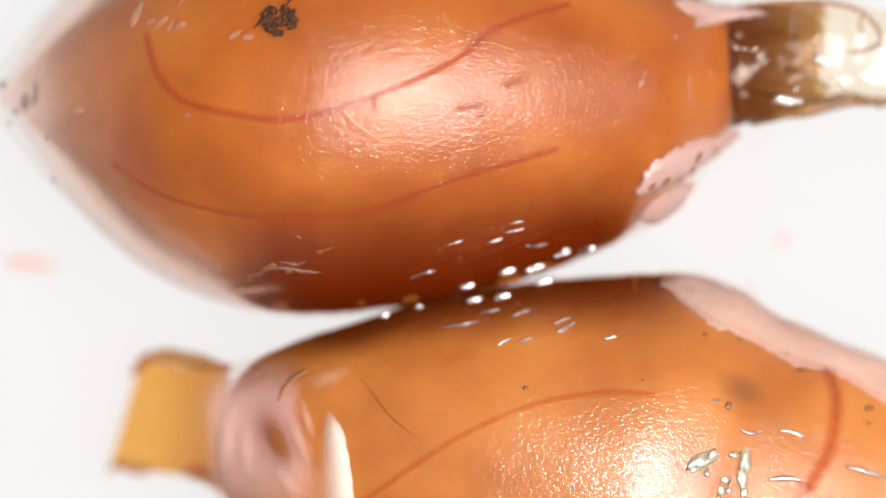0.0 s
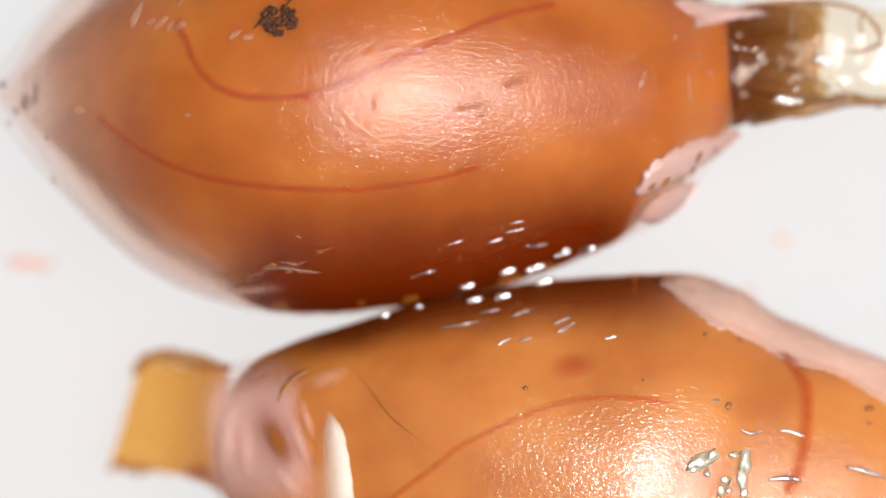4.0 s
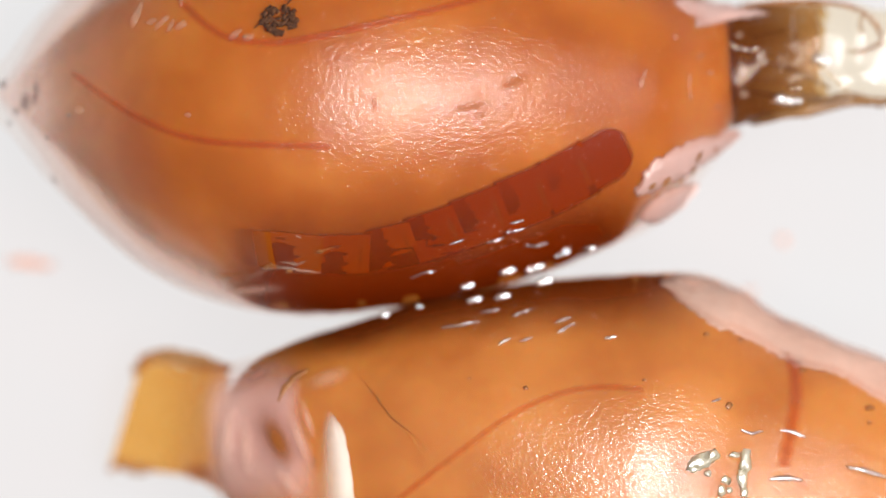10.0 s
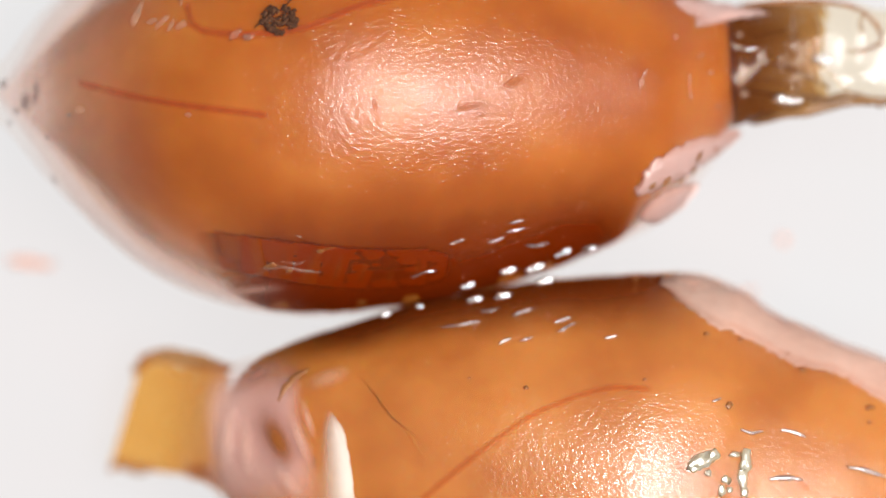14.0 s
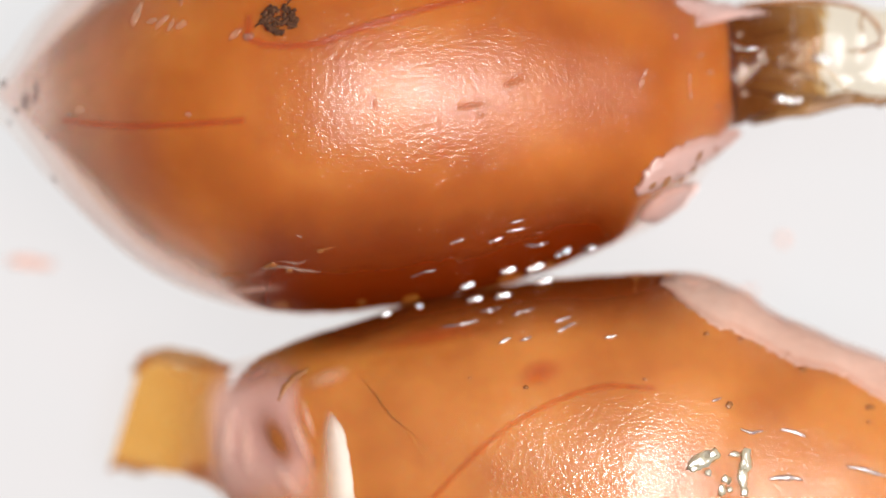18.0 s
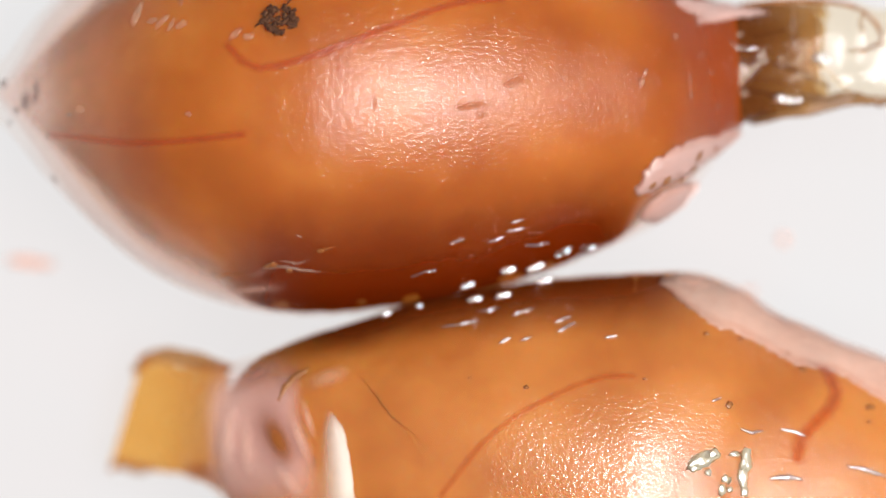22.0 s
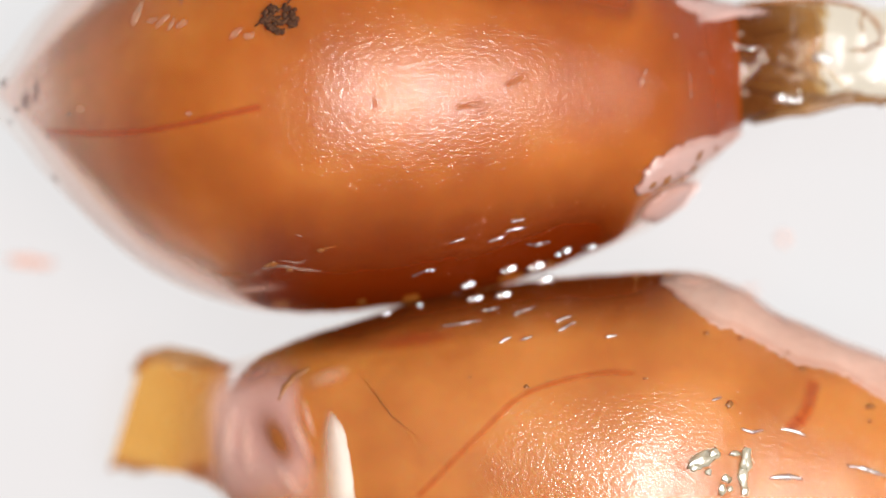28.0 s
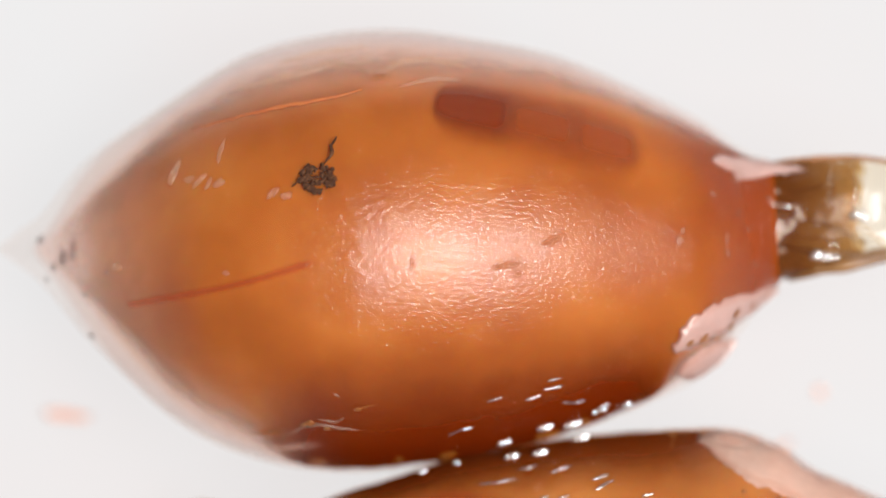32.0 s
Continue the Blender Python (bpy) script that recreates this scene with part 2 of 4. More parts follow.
# dark colours that stand for the shade along the cocoons' flanks
M_FLANK_SHADE = tissue("dark_flank_shade", (0.17, 0.021, 0.001), 1.0, 0.0, 0.66, one_sided=0.97)
M_FLANK_SHADE_THIN = tissue("brown_flank_shade", (0.17, 0.036, 0.004), 0.95, 0.0, 0.55, one_sided=0.9)
M_EDGE = tissue("thick_skin_edge", (0.58, 0.40, 0.36), 0.34, 0.0, 0.3, one_sided=1.0)
M_HEAD = tissue("red_worm_body", (0.29, 0.066, 0.012), 0.72, 0.1, ends=((0.28, 0), (0.28, 0)))


# ---------------------------------------------------------------- mesh helpers
def mesh_object(name, bm, mat, parent=None, label="", smooth=True):
    me = bpy.data.meshes.new(name)
    bm.to_mesh(me)
    bm.free()
    if smooth:
        for p in me.polygons:
            p.use_smooth = True
    me.materials.append(mat)
    ob = new(name, me)
    if parent:
        ob.parent = parent
    if label:
        ob["label"] = label
    return ob


part = mesh_object


def empty(name, place=(0, 0, 0)):
    ob = new(name)
    ob.empty_display_size = 0.0005
    ob.location = place
    return ob


def grid(rows, closed=True, cap=True):
    """A skin over rings of points."""
    bm = bmesh.new()
    vs = [[bm.verts.new(p) for p in r] for r in rows]
    n = len(rows[0])
    for a, b in zip(vs, vs[1:]):
        for j in range(n if closed else n - 1):
            k = (j + 1) % n
            bm.faces.new((a[j], a[k], b[k], b[j]))
    if cap and closed:
        bm.faces.new(vs[0][::-1])
        bm.faces.new(vs[-1])
    bmesh.ops.recalc_face_normals(bm, faces=bm.faces)
    return bm


def smooth_line(knots, x):
    """Catmull-Rom through (x, y) knots."""
    xs = [k[0] for k in knots]
    i = max(0, min(len(xs) - 2, int(np.searchsorted(xs, x)) - 1))
    x0, x1 = xs[i], xs[i + 1]
    t = min(1, max(0, (x - x0) / (x1 - x0)))

    def slope(j):
        a, b = max(0, j - 1), min(len(xs) - 1, j + 1)
        return (knots[b][1] - knots[a][1]) / (xs[b] - xs[a])

    h = x1 - x0
    y0, y1, m0, m1 = knots[i][1], knots[i + 1][1], slope(i) * h, slope(i + 1) * h
    return (2 * t**3 - 3 * t**2 + 1) * y0 + (t**3 - 2 * t**2 + t) * m0 + (-2 * t**3 + 3 * t**2) * y1 + (t**3 - t**2) * m1


class Pod:
    """A cocoon's form: an axis on the plan, and how far its sides reach from it."""

    def __init__(self, u, v, turn, above, below, clear_above, clear_below, sink=0.0):
        self.sink = sink
        self.clear_above, self.clear_below = clear_above, clear_below
        self.u, self.v = u, v
        self.c, self.s = math.cos(radians(turn)), math.sin(radians(turn))
        self.above, self.below = above, below
        self.end = above[-1][0]
        self.high = max((a[1] + b[1]) / 2 for a, b in zip(above, below)) * 0.97
        self.z = self.high * U

    def half(self, s):
        a, b = smooth_line(self.above, s), smooth_line(self.below, s)
        return max(1.0, (a + b) / 2), (b - a) / 2

    def tall(self, s):
        """Height of the back over the middle, as a share of the half width."""
        return 0.97 * (1 - self.sink * s / self.end)

    def fill(self, s, inset, share=0.4):
        """Middle of the filling and its reach to both sides; it leaves a clear margin inside the skin."""
        r, mid = self.half(s)
        r = max(1.0, r - inset)
        return mid, max(1.0, r - share * smooth_line(self.clear_above, s)), max(1.0, r - share * smooth_line(self.clear_below, s))

    def plan(self, s, d):
        return self.u + s * self.c - d * self.s, self.v + s * self.s + d * self.c

    def point(self, s, phi, k=1.0, inset=0.0):
        r, mid = self.half(s)
        r = max(0.5, r * k - inset)
        u, v = self.plan(s, mid - r * math.cos(phi))
        return at(u, v, self.z + (self.tall(s) if math.sin(phi) > 0 else 0.97) * r * math.sin(phi) * U)

    def along(self, u, v):
        du, dv = u - self.u, v - self.v
        return du * self.c + dv * self.s, -du * self.s + dv * self.c

    def height(self, u, v, k=1.0, inset=0.0):
        """Height of the upper surface over a place on the plan (perspective of the plan undone)."""
        s, d = self.along(u, v)
        s = min(self.end - 2, max(2, s))
        high, mid = self.half(s)
        wide = high
        if inset:
            mid, a, b = self.fill(s, inset)
            wide = a if d < mid else b
        q = min(0.985, abs(d - mid) / wide)
        return self.z + self.tall(s) * max(1.0, high - inset) * math.sqrt(1 - q * q) * U

    def within(self, p, inset, reach=0.9):
        """The nearest place on the plan that lies well on the filling."""
        s, d = self.along(p.x, p.y)
        mid, a, b = self.fill(min(self.end - 2, max(2, s)), inset)
        return Vector(self.plan(s, min(mid + reach * b, max(mid - reach * a, d))))

    def on(self, u, v, lift=0.0, inset=0.0):
        """On the upper surface, or below it, towards the axis (lift < 0)."""
        p = at(u, v, self.height(u, v, 1.0, inset))
        if lift < -1.5:
            s, d = self.along(u, v)
            s = min(self.end - 2, max(2, s))
            heart = at(*self.plan(s, self.half(s)[1]), self.z)
            return p + (heart - p) * min(0.9, -lift / self.half(s)[0])
        return p + Vector((0, 0, lift * U))

    def skin(self, s0, s1, n, m, k=1.0, inset=0.0, rough=0.0):
        rows = []
        for i in range(n + 1):
            f = i / n
            s = s0 + (s1 - s0) * f
            row = []
            for j in range(m + 1):
                # the skin is open below, where the filling rests on the plate
                p = self.point(s, math.pi * (-0.03 + 1.06 * j / m), k, inset)
                if rough:
                    p += rough * U * noise.noise_vector(p * 900)
                row.append(p)
            rows.append(row)
        return grid(rows, closed=False)

    def veil(self, s0, s1, n, m, inset, left, right, share):
        """A low, open dome of cloudy liquid that fills the clear margin."""
        rows = []
        for i in range(n + 1):
            s = s0 + (s1 - s0) * (0.5 - 0.5 * math.cos(math.pi * i / n))
            e = min(1, (s - s0) / left, (s1 - s) / right)
            k = max(0.01, math.sqrt(max(0.0, 1 - (1 - max(e, 0.0)) ** 2)))
            mid, wide_a, wide_b = self.fill(s, inset, share)
            high = 0.42 * (self.half(s)[0] - inset)
            rows.append([at(*self.plan(s, mid - (wide_a if math.cos(a) > 0 else wide_b) * k * math.cos(a)), self.z + self.tall(s) * high * k * math.sin(a) * U) for a in [math.pi * j / m for j in range(m + 1)]])
        return grid(rows, closed=False)

    def thinning_core(self, s0, s1, n, m, inset, left, right, left_fade, right_fade):
        """The filling: dense in the middle, thinning out to its rim."""
        rows, depth = [], []
        for i in range(n + 1):
            s = s0 + (s1 - s0) * (0.5 - 0.5 * math.cos(math.pi * i / n))
            e = min(1, (s - s0) / left, (s1 - s) / right)
            k = max(0.01, math.sqrt(max(0.0, 1 - (1 - max(e, 0.0)) ** 2)))
            mid, wide_a, wide_b = self.fill(s, inset)
            high = self.half(s)[0] - inset
            row = []
            for j in range(m):
                a = 2 * math.pi * j / m
                c, h = math.cos(a), math.sin(a)
                wide, clear = (wide_a, smooth_line(self.clear_above, s)) if c > 0 else (wide_b, smooth_line(self.clear_below, s))
                rag = 1 + c ** 4 * 0.014 * noise.noise((s * 0.03, c * 3, h * 3))
                u, v = self.plan(s, mid - wide * k * rag * c)
                row.append(at(u, v, self.z + (self.tall(s) if h > 0 else 0.97) * high * k * h * U))
                depth.append(min(1.3, wide * k * (1 - abs(c)) / (2 + 1.9 * max(0.0, clear)), (s - s0) / left_fade, (s1 - s) / right_fade))
            rows.append(row)
        bm = grid(rows)
        layer = bm.verts.layers.float.new("jelly_depth")
        for vert, d in zip(bm.verts, depth):
            vert[layer] = d
        return bm


UPPER = Pod(-68, 167, -2.48,
            [(0, 6), (40, 36), (75, 58), (150, 143), (300, 242), (450, 325), (600, 357), (720, 359), (850, 338), (1000, 301), (1150, 232), (1250, 176), (1330, 114), (1392, 98)],
            [(0, 6), (40, 36), (75, 68), (150, 165), (300, 317), (450, 393), (600, 421), (720, 416), (850, 404), (1000, 367), (1150, 315), (1250, 265), (1330, 170), (1392, 112)],
            [(0, 0), (150, 31), (300, 47), (450, 62), (720, 58), (900, 47), (1100, 31), (1250, 27), (1330, 4), (1392, 2)],
            [(0, 0), (75, 16), (150, 47), (300, 62), (400, 54), (460, 32), (510, 4), (580, 0), (1140, 0), (1200, 40), (1270, 52), (1330, 23), (1392, 3)])
LOWER = Pod(380, 755, 10.6,
            [(0, 114), (60, 144), (120, 183), (220, 237), (320, 290), (450, 340), (520, 364), (730, 418), (793, 427), (830, 423), (878, 411), (942, 382), (1000, 370), (1061, 355), (1140, 340), (1250, 288), (1350, 215), (1450, 112), (1520, 8)],
            [(0, 112), (60, 142), (120, 180), (220, 232), (320, 278), (450, 330), (520, 352), (730, 408), (793, 414), (830, 416), (878, 418), (942, 412), (1000, 405), (1061, 398), (1140, 370), (1250, 310), (1350, 235), (1450, 115), (1520, 8)],
            [(0, 0), (680, 0), (760, 4), (840, 8), (900, 10), (1060, 12), (1200, 16), (1400, 20), (1520, 0)],
            [(0, 0), (400, 10), (800, 40), (1200, 50), (1520, 0)], 0.6)

# ---------------------------------------------------------------- the plate
bm = bmesh.new()
bmesh.ops.create_cube(bm, size=1.0)
for v in bm.verts:
    v.co = Vector((v.co.x * 90 * MM, v.co.y * 90 * MM, (v.co.z - 0.5) * 3 * MM))
plate = mesh_object("floor", bm, M_PLATE, smooth=False)
tagged(plate, "plain white microscope stage plate, faintly pink, its brightness put in as glow", "plate", kind="structure")

# ---------------------------------------------------------------- the cocoons
upper = empty("earthworm_cocoon", at(600, 200, 0))
tagged(upper, "glossy amber lemon-shaped earthworm cocoon with brown torn stalk", "cocoon", group="earthworm cocoons")
lower = empty("earthworm_cocoon", at(1100, 890, 0))
tagged(lower, "glossy amber earthworm cocoon with honey-coloured stub and pink folds", "cocoon", group="earthworm cocoons")


def under(ob, parent):
    """Keeps ob in place under a parent that has been moved."""
    ob.parent = parent
    ob.matrix_parent_inverse = Matrix.Translation(-parent.location)
    return ob


INSET = 5
under(mesh_object("filling", UPPER.thinning_core(70, 1378, 130, 120, INSET, 300, 46, 330, 8), M_AMBER), upper)
under(mesh_object("cloudy_layer", UPPER.veil(60, 1345, 90, 48, 5, 150, 90, 0.1), M_CLOUD, label="thin cloudy pinkish layer"), upper)
under(mesh_object("cloudy_layer", LOWER.veil(10, 1480, 90, 48, 5, 60, 90, 0.1), M_CLOUD, label="thin cloudy pinkish layer"), lower)
under(mesh_object("skin", UPPER.skin(0, 1366, 150, 128, rough=2.0), M_SKIN, label="clear glossy wrinkled skin"), upper)
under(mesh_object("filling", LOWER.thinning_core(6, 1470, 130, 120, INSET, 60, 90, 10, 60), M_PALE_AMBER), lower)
under(mesh_object("skin", LOWER.skin(0, 1520, 150, 128, rough=2.0), M_WETTER_SKIN, label="clear glossy skin"), lower)


def skin_edge(pod, owner, s0, s1, side, n=90, m=14):
    """The skin's rim, where it is thick and cloudy: a band along the cocoon's flank."""
    rows = []
    for i in range(n + 1):
        s = s0 + (s1 - s0) * i / n
        turn = [0.30 * (1 - j / m) - 0.02 for j in range(m + 1)]
        rows.append([pod.point(s, math.pi * (q if side < 0 else 1 - q), 1.0, 2.0) for q in turn])
    ob = mesh_object("skin_edge", grid(rows, closed=False), M_EDGE, label="cloudy pink rim of the skin")
    uv = ob.data.uv_layers.new(name="lie")
    for loop in ob.data.loops:
        i, j = divmod(loop.vertex_index, m + 1)
        uv.data[loop.index].uv = (i / n, j / m)
    under(ob, owner)


skin_edge(UPPER, upper, 20, 620, 1)
skin_edge(UPPER, upper, 20, 1330, -1)
skin_edge(LOWER, lower, 700, 1500, -1)


def tube(stops, n=48, wobble=6, steps=26, ragged=0.0, slant=0.0):
    """A crumpled, open tube of film: stops of (u, v, half width, half height, height of its middle)."""
    rows = []
    us = [k[0] for k in stops]
    for i in range(steps + 1):
        u = us[0] + (us[-1] - us[0]) * i / steps
        v, r, h, z = (smooth_line([(k[0], k[q]) for k in stops], u) for q in (1, 2, 3, 4))
        row = []
        for j in range(n):
            a = 2 * math.pi * j / n
            w = 1 + wobble / 100 * (noise.noise((math.cos(a) * 1.6, math.sin(a) * 1.6, u * 0.02)) + 0.5 * noise.noise((math.cos(a) * 5, math.sin(a) * 5, u * 0.03)))
            end = ragged * (i / steps) ** 3 * noise.noise((math.cos(a) * 2.5, math.sin(a) * 2.5, 7.3))
            row.append(at(u + end + slant * (1 - i / steps) * math.cos(a), v - r * w * math.cos(a), z + h * w * math.sin(a) * U))
        rows.append(row)
    return grid(rows, cap=False)


ZU, ZL = UPPER.z, LOWER.z
under(mesh_object("stalk", tube([(1268, 128, 92, 86, ZU), (1300, 120, 101, 90, ZU), (1340, 112, 104, 88, ZU), (1400, 106, 101, 70, ZU), (1452, 104, 92, 52, ZU)], wobble=7, ragged=30), M_STALK, label="dark brown crumpled stalk"), upper)
under(mesh_object("torn_film", tube([(1425, 104, 94, 54, ZU), (1500, 98, 90, 44, ZU), (1560, 104, 86, 36, ZU), (1640, 112, 84, 30, ZU)], wobble=12, ragged=60), M_FILM, label="pale glossy torn film"), upper)
under(mesh_object("stalk", tube([(222, 733, 104, 52, 0.30 * MM), (260, 735, 98, 58, 0.38 * MM), (330, 744, 98, 70, 0.55 * MM), (402, 757, 116, 100, 0.9 * MM)], wobble=8, slant=30), M_HONEY, label="honey-coloured stub with a ragged end"), lower)


def lens_form(a, b, c, n=12, m=12, bend=450, square=8, tilt=0.0):
    """A rounded cap of tissue, a long, b wide, c thick (half sizes), bent over the cocoon's filling; open below."""
    rows = []
    for i in range(1, n):
        x = -math.cos(math.pi * i / n) / math.cos(math.pi / n)
        power = square if isinstance(square, (int, float)) else square[x > 0]
        w = 1.0 if power >= 40 else max(0.02, 1 - abs(x) ** power) ** 0.5
        row = []
        for j in range(m + 1):
            y = w * b * math.cos(math.pi * j / m)
            arc = y / (bend * U)
            row.append(Vector((x * a, bend * U * math.sin(arc), w * c * math.sin(math.pi * j / m) - bend * U * (1 - math.cos(arc)) - (x * a) ** 2 / (2 * 2.5 * bend * U) + tilt * x * a)))
        rows.append(row)
    bm = grid(rows, closed=False)
    lie = bm.loops.layers.uv.new("lie")
    bm.verts.index_update()
    for face in bm.faces:
        for loop in face.loops:
            i, j = divmod(loop.vert.index, m + 1)
            loop[lie].uv = (0.5 - 0.5 * math.cos(math.pi * (i + 1) / n) / math.cos(math.pi / n), 0.5 - 0.5 * math.cos(math.pi * j / m))
    return bm


def lump(radius, seed, flat=0.5, jag=0.5, stretch=1.0):
    """A small uneven crumb."""
    bm = bmesh.new()
    bmesh.ops.create_icosphere(bm, subdivisions=2, radius=1.0)
    for v in bm.verts:
        k = 1 + jag * noise.noise(v.co * 1.7 + Vector((seed * 3.1, seed, 0)))
        v.co = Vector((v.co.x * k * stretch, v.co.y * k, v.co.z * k * flat)) * radius * U
    return bm


def wire(owner, name, pts, radius, mat, label=""):
    """A thread or thickened edge through places (u, v, height)."""
    fine = []
    for i in range(len(pts) - 1):
        for q in range(8):
            x = i + q / 8
            fine.append(tuple(smooth_line([(k, p[c]) for k, p in enumerate(pts)], x) for c in range(3)))
    fine.append(pts[-1])
    places = [at(u, v, z) for u, v, z in fine]
    rows = []
    for i, p in enumerate(places):
        way = (places[min(len(places) - 1, i + 1)] - places[max(0, i - 1)]).normalized()
        side = way.cross(Vector((0, 0, 1))).normalized()
        up = side.cross(way)
        r = radius * U * (0.4 + 0.6 * math.sin(math.pi * (0.1 + 0.8 * i / len(places)))) * (1 + 0.4 * noise.noise(p * 9000))
        rows.append([p + side * r * math.cos(t) + up * r * math.sin(t) for t in [2 * math.pi * j / 10 for j in range(10)]])
    return under(mesh_object(name, grid(rows), mat, label=label), owner)


wire(lower, "stalk_edge", [(236, 660, 0.45 * MM), (262, 634, 0.5 * MM), (300, 630, 0.6 * MM), (350, 640, 0.7 * MM), (404, 652, 0.8 * MM)], 13, M_CURL, "brown curled edge of the stub")
wire(lower, "stalk_edge", [(192, 832, 0.3 * MM), (214, 822, 0.3 * MM), (244, 832, 0.35 * MM), (270, 828, 0.4 * MM)], 11, M_CURL)
wire(lower, "stalk_edge", [(330, 832, 0.55 * MM), (360, 838, 0.6 * MM), (400, 868, 0.7 * MM)], 12, M_CURL)
TOP = ZU + 30 * U
wire(upper, "film_edge", [(1285, 18, ZU), (1340, 8, TOP), (1400, 4, TOP), (1460, 5, TOP), (1510, 14, TOP), (1548, 42, TOP), (1566, 84, ZU)], 4.5, M_CREASE, "dark brown rolled edge of the film")
wire(upper, "film_edge", [(1330, 218, ZU), (1370, 208, TOP), (1430, 196, TOP), (1500, 182, TOP), (1570, 180, TOP), (1640, 186, ZU)], 10, M_STALKSOLID)
wire(upper, "film_edge", [(1395, 196, TOP), (1450, 180, TOP), (1510, 168, TOP), (1560, 190, TOP)], 6, M_STALKSOLID)
wire(upper, "film_fold", [(1440, 20, TOP), (1448, 60, TOP + 20 * U), (1442, 100, TOP + 20 * U), (1466, 130, TOP + 10 * U), (1500, 160, TOP)], 3.5, M_BEAD)
wire(upper, "film_fold", [(1520, 96, TOP + 10 * U), (1545, 84, TOP + 10 * U), (1562, 74, TOP)], 3, M_CREASE)
for pts, r, m in (([(1316, 110), (1360, 112), (1410, 128), (1470, 156)], 3.0, M_STALKSOLID), ([(1312, 160), (1360, 168), (1430, 172), (1500, 178)], 3.5, M_STALKSOLID), ([(1330, 66), (1370, 58), (1400, 50), (1424, 30)], 2.5, M_STALKSOLID), ([(1404, 34), (1408, 60), (1404, 92)], 2.2, M_CURL), ([(1300, 70), (1312, 84), (1334, 90), (1346, 86)], 2.8, M_PALE), ([(1330, 140), (1380, 146), (1420, 150)], 2.0, M_CURL), ([(1376, 150), (1396, 158), (1420, 160)], 2.5, M_BEAD), ([(1500, 92), (1530, 90), (1556, 80)], 2.2, M_CURL), ([(1530, 20), (1522, 40), (1526, 60)], 2.2, M_CURL)):
    wire(upper, "film_fold", [(u, v, ZU + 60 * U) for u, v in pts], r, m)
for u, v, r in ((1378, 176, 9), (1396, 180, 8), (1412, 180, 6), (1450, 104, 10), (1462, 110, 7), (1312, 146, 6), (1362, 104, 4)):
    bm = lump(r, u * 0.01, 0.5, 0.5, 1.6)
    ob = mesh_object("glint_bead", bm, M_GLINT_BEAD)
    p = at(u, v, ZU + 62 * U)
    ob.matrix_basis = pose(p.x - upper.location.x, p.y - upper.location.y, p.z - upper.location.z, 0, 0, 15)
    ob.parent = upper


# ---------------------------------------------------------------- marks on the skins
def frame_on(pod, u, v, lift, angle=0.0):
    """A pose that lies on the skin: x along the plan's angle, z outwards."""
    p = pod.on(u, v, 0) + Vector((0, 0, 0))
    q = pod.on(u + 4, v, 0) - pod.on(u - 4, v, 0)
    r = pod.on(u, v - 4, 0) - pod.on(u, v + 4, 0)
    z = q.cross(r).normalized()
    x = (q.normalized() * math.cos(radians(angle)) + r.normalized() * math.sin(radians(angle)))
    x = (x - z * x.dot(z)).normalized()
    m = Matrix((x, z.cross(x), z)).transposed().to_4x4()
    m.translation = p + z * lift * U
    return m


def mark(pod, owner, name, u, v, radius, mat, label="", flat=0.5, jag=0.6, stretch=1.0, angle=0.0, lift=1.0):
    ob = mesh_object(name, lump(radius, u * 0.013 + v * 0.07, flat, jag, stretch), mat)
    ob.matrix_basis = Matrix.Translation(-owner.location) @ frame_on(pod, u, v, lift, angle)
    ob.parent = owner
    if label:
        ob["label"] = label
    return ob


def stain(pod, owner, name, u, v, length, width, mat, label="", angle=0.0, lift=2.0):
    """A soft-edged patch that lies on the skin: stains, folds and painted shading."""
    ob = mesh_object(name, lens_form(length * U, width * U, 1.0 * U, 10, 8, 390), mat)
    ob.matrix_basis = Matrix.Translation(-owner.location) @ frame_on(pod, u, v, lift, angle)
    ob.parent = owner
    if label:
        ob["label"] = label
    return ob


def strand(pod, owner, name, pts, radius, mat, label="", lift=1.0):
    """A thin thread or crease that lies on the skin."""
    fine = []
    for a, b in zip(pts, pts[1:]):
        for q in range(6):
            fine.append((a[0] + (b[0] - a[0]) * q / 6, a[1] + (b[1] - a[1]) * q / 6))
    fine.append(pts[-1])
    rows = []
    for i, (u, v) in enumerate(fine):
        f = i / (len(fine) - 1)
        m = frame_on(pod, u + 2 * noise.noise((u * 0.05, v * 0.05, 3)), v + 2 * noise.noise((u * 0.05, v * 0.05, 8)), lift)
        a, b = fine[max(0, i - 1)], fine[min(len(fine) - 1, i + 1)]
        way = (pod.on(*b) - pod.on(*a)).normalized()
        up = Vector(m.col[2][:3])
        side = up.cross(way).normalized()
        r = radius * U * (0.25 + 0.75 * math.sin(math.pi * (0.06 + 0.88 * f))) * (1 + 0.5 * noise.noise((u * 0.09, v * 0.09, 1)))
        rows.append([m.translation + side * r * math.cos(t) + up * 0.6 * r * math.sin(t) for t in [2 * math.pi * j / 8 for j in range(8)]])
    return under(mesh_object(name, grid(rows), mat, label=label), owner)


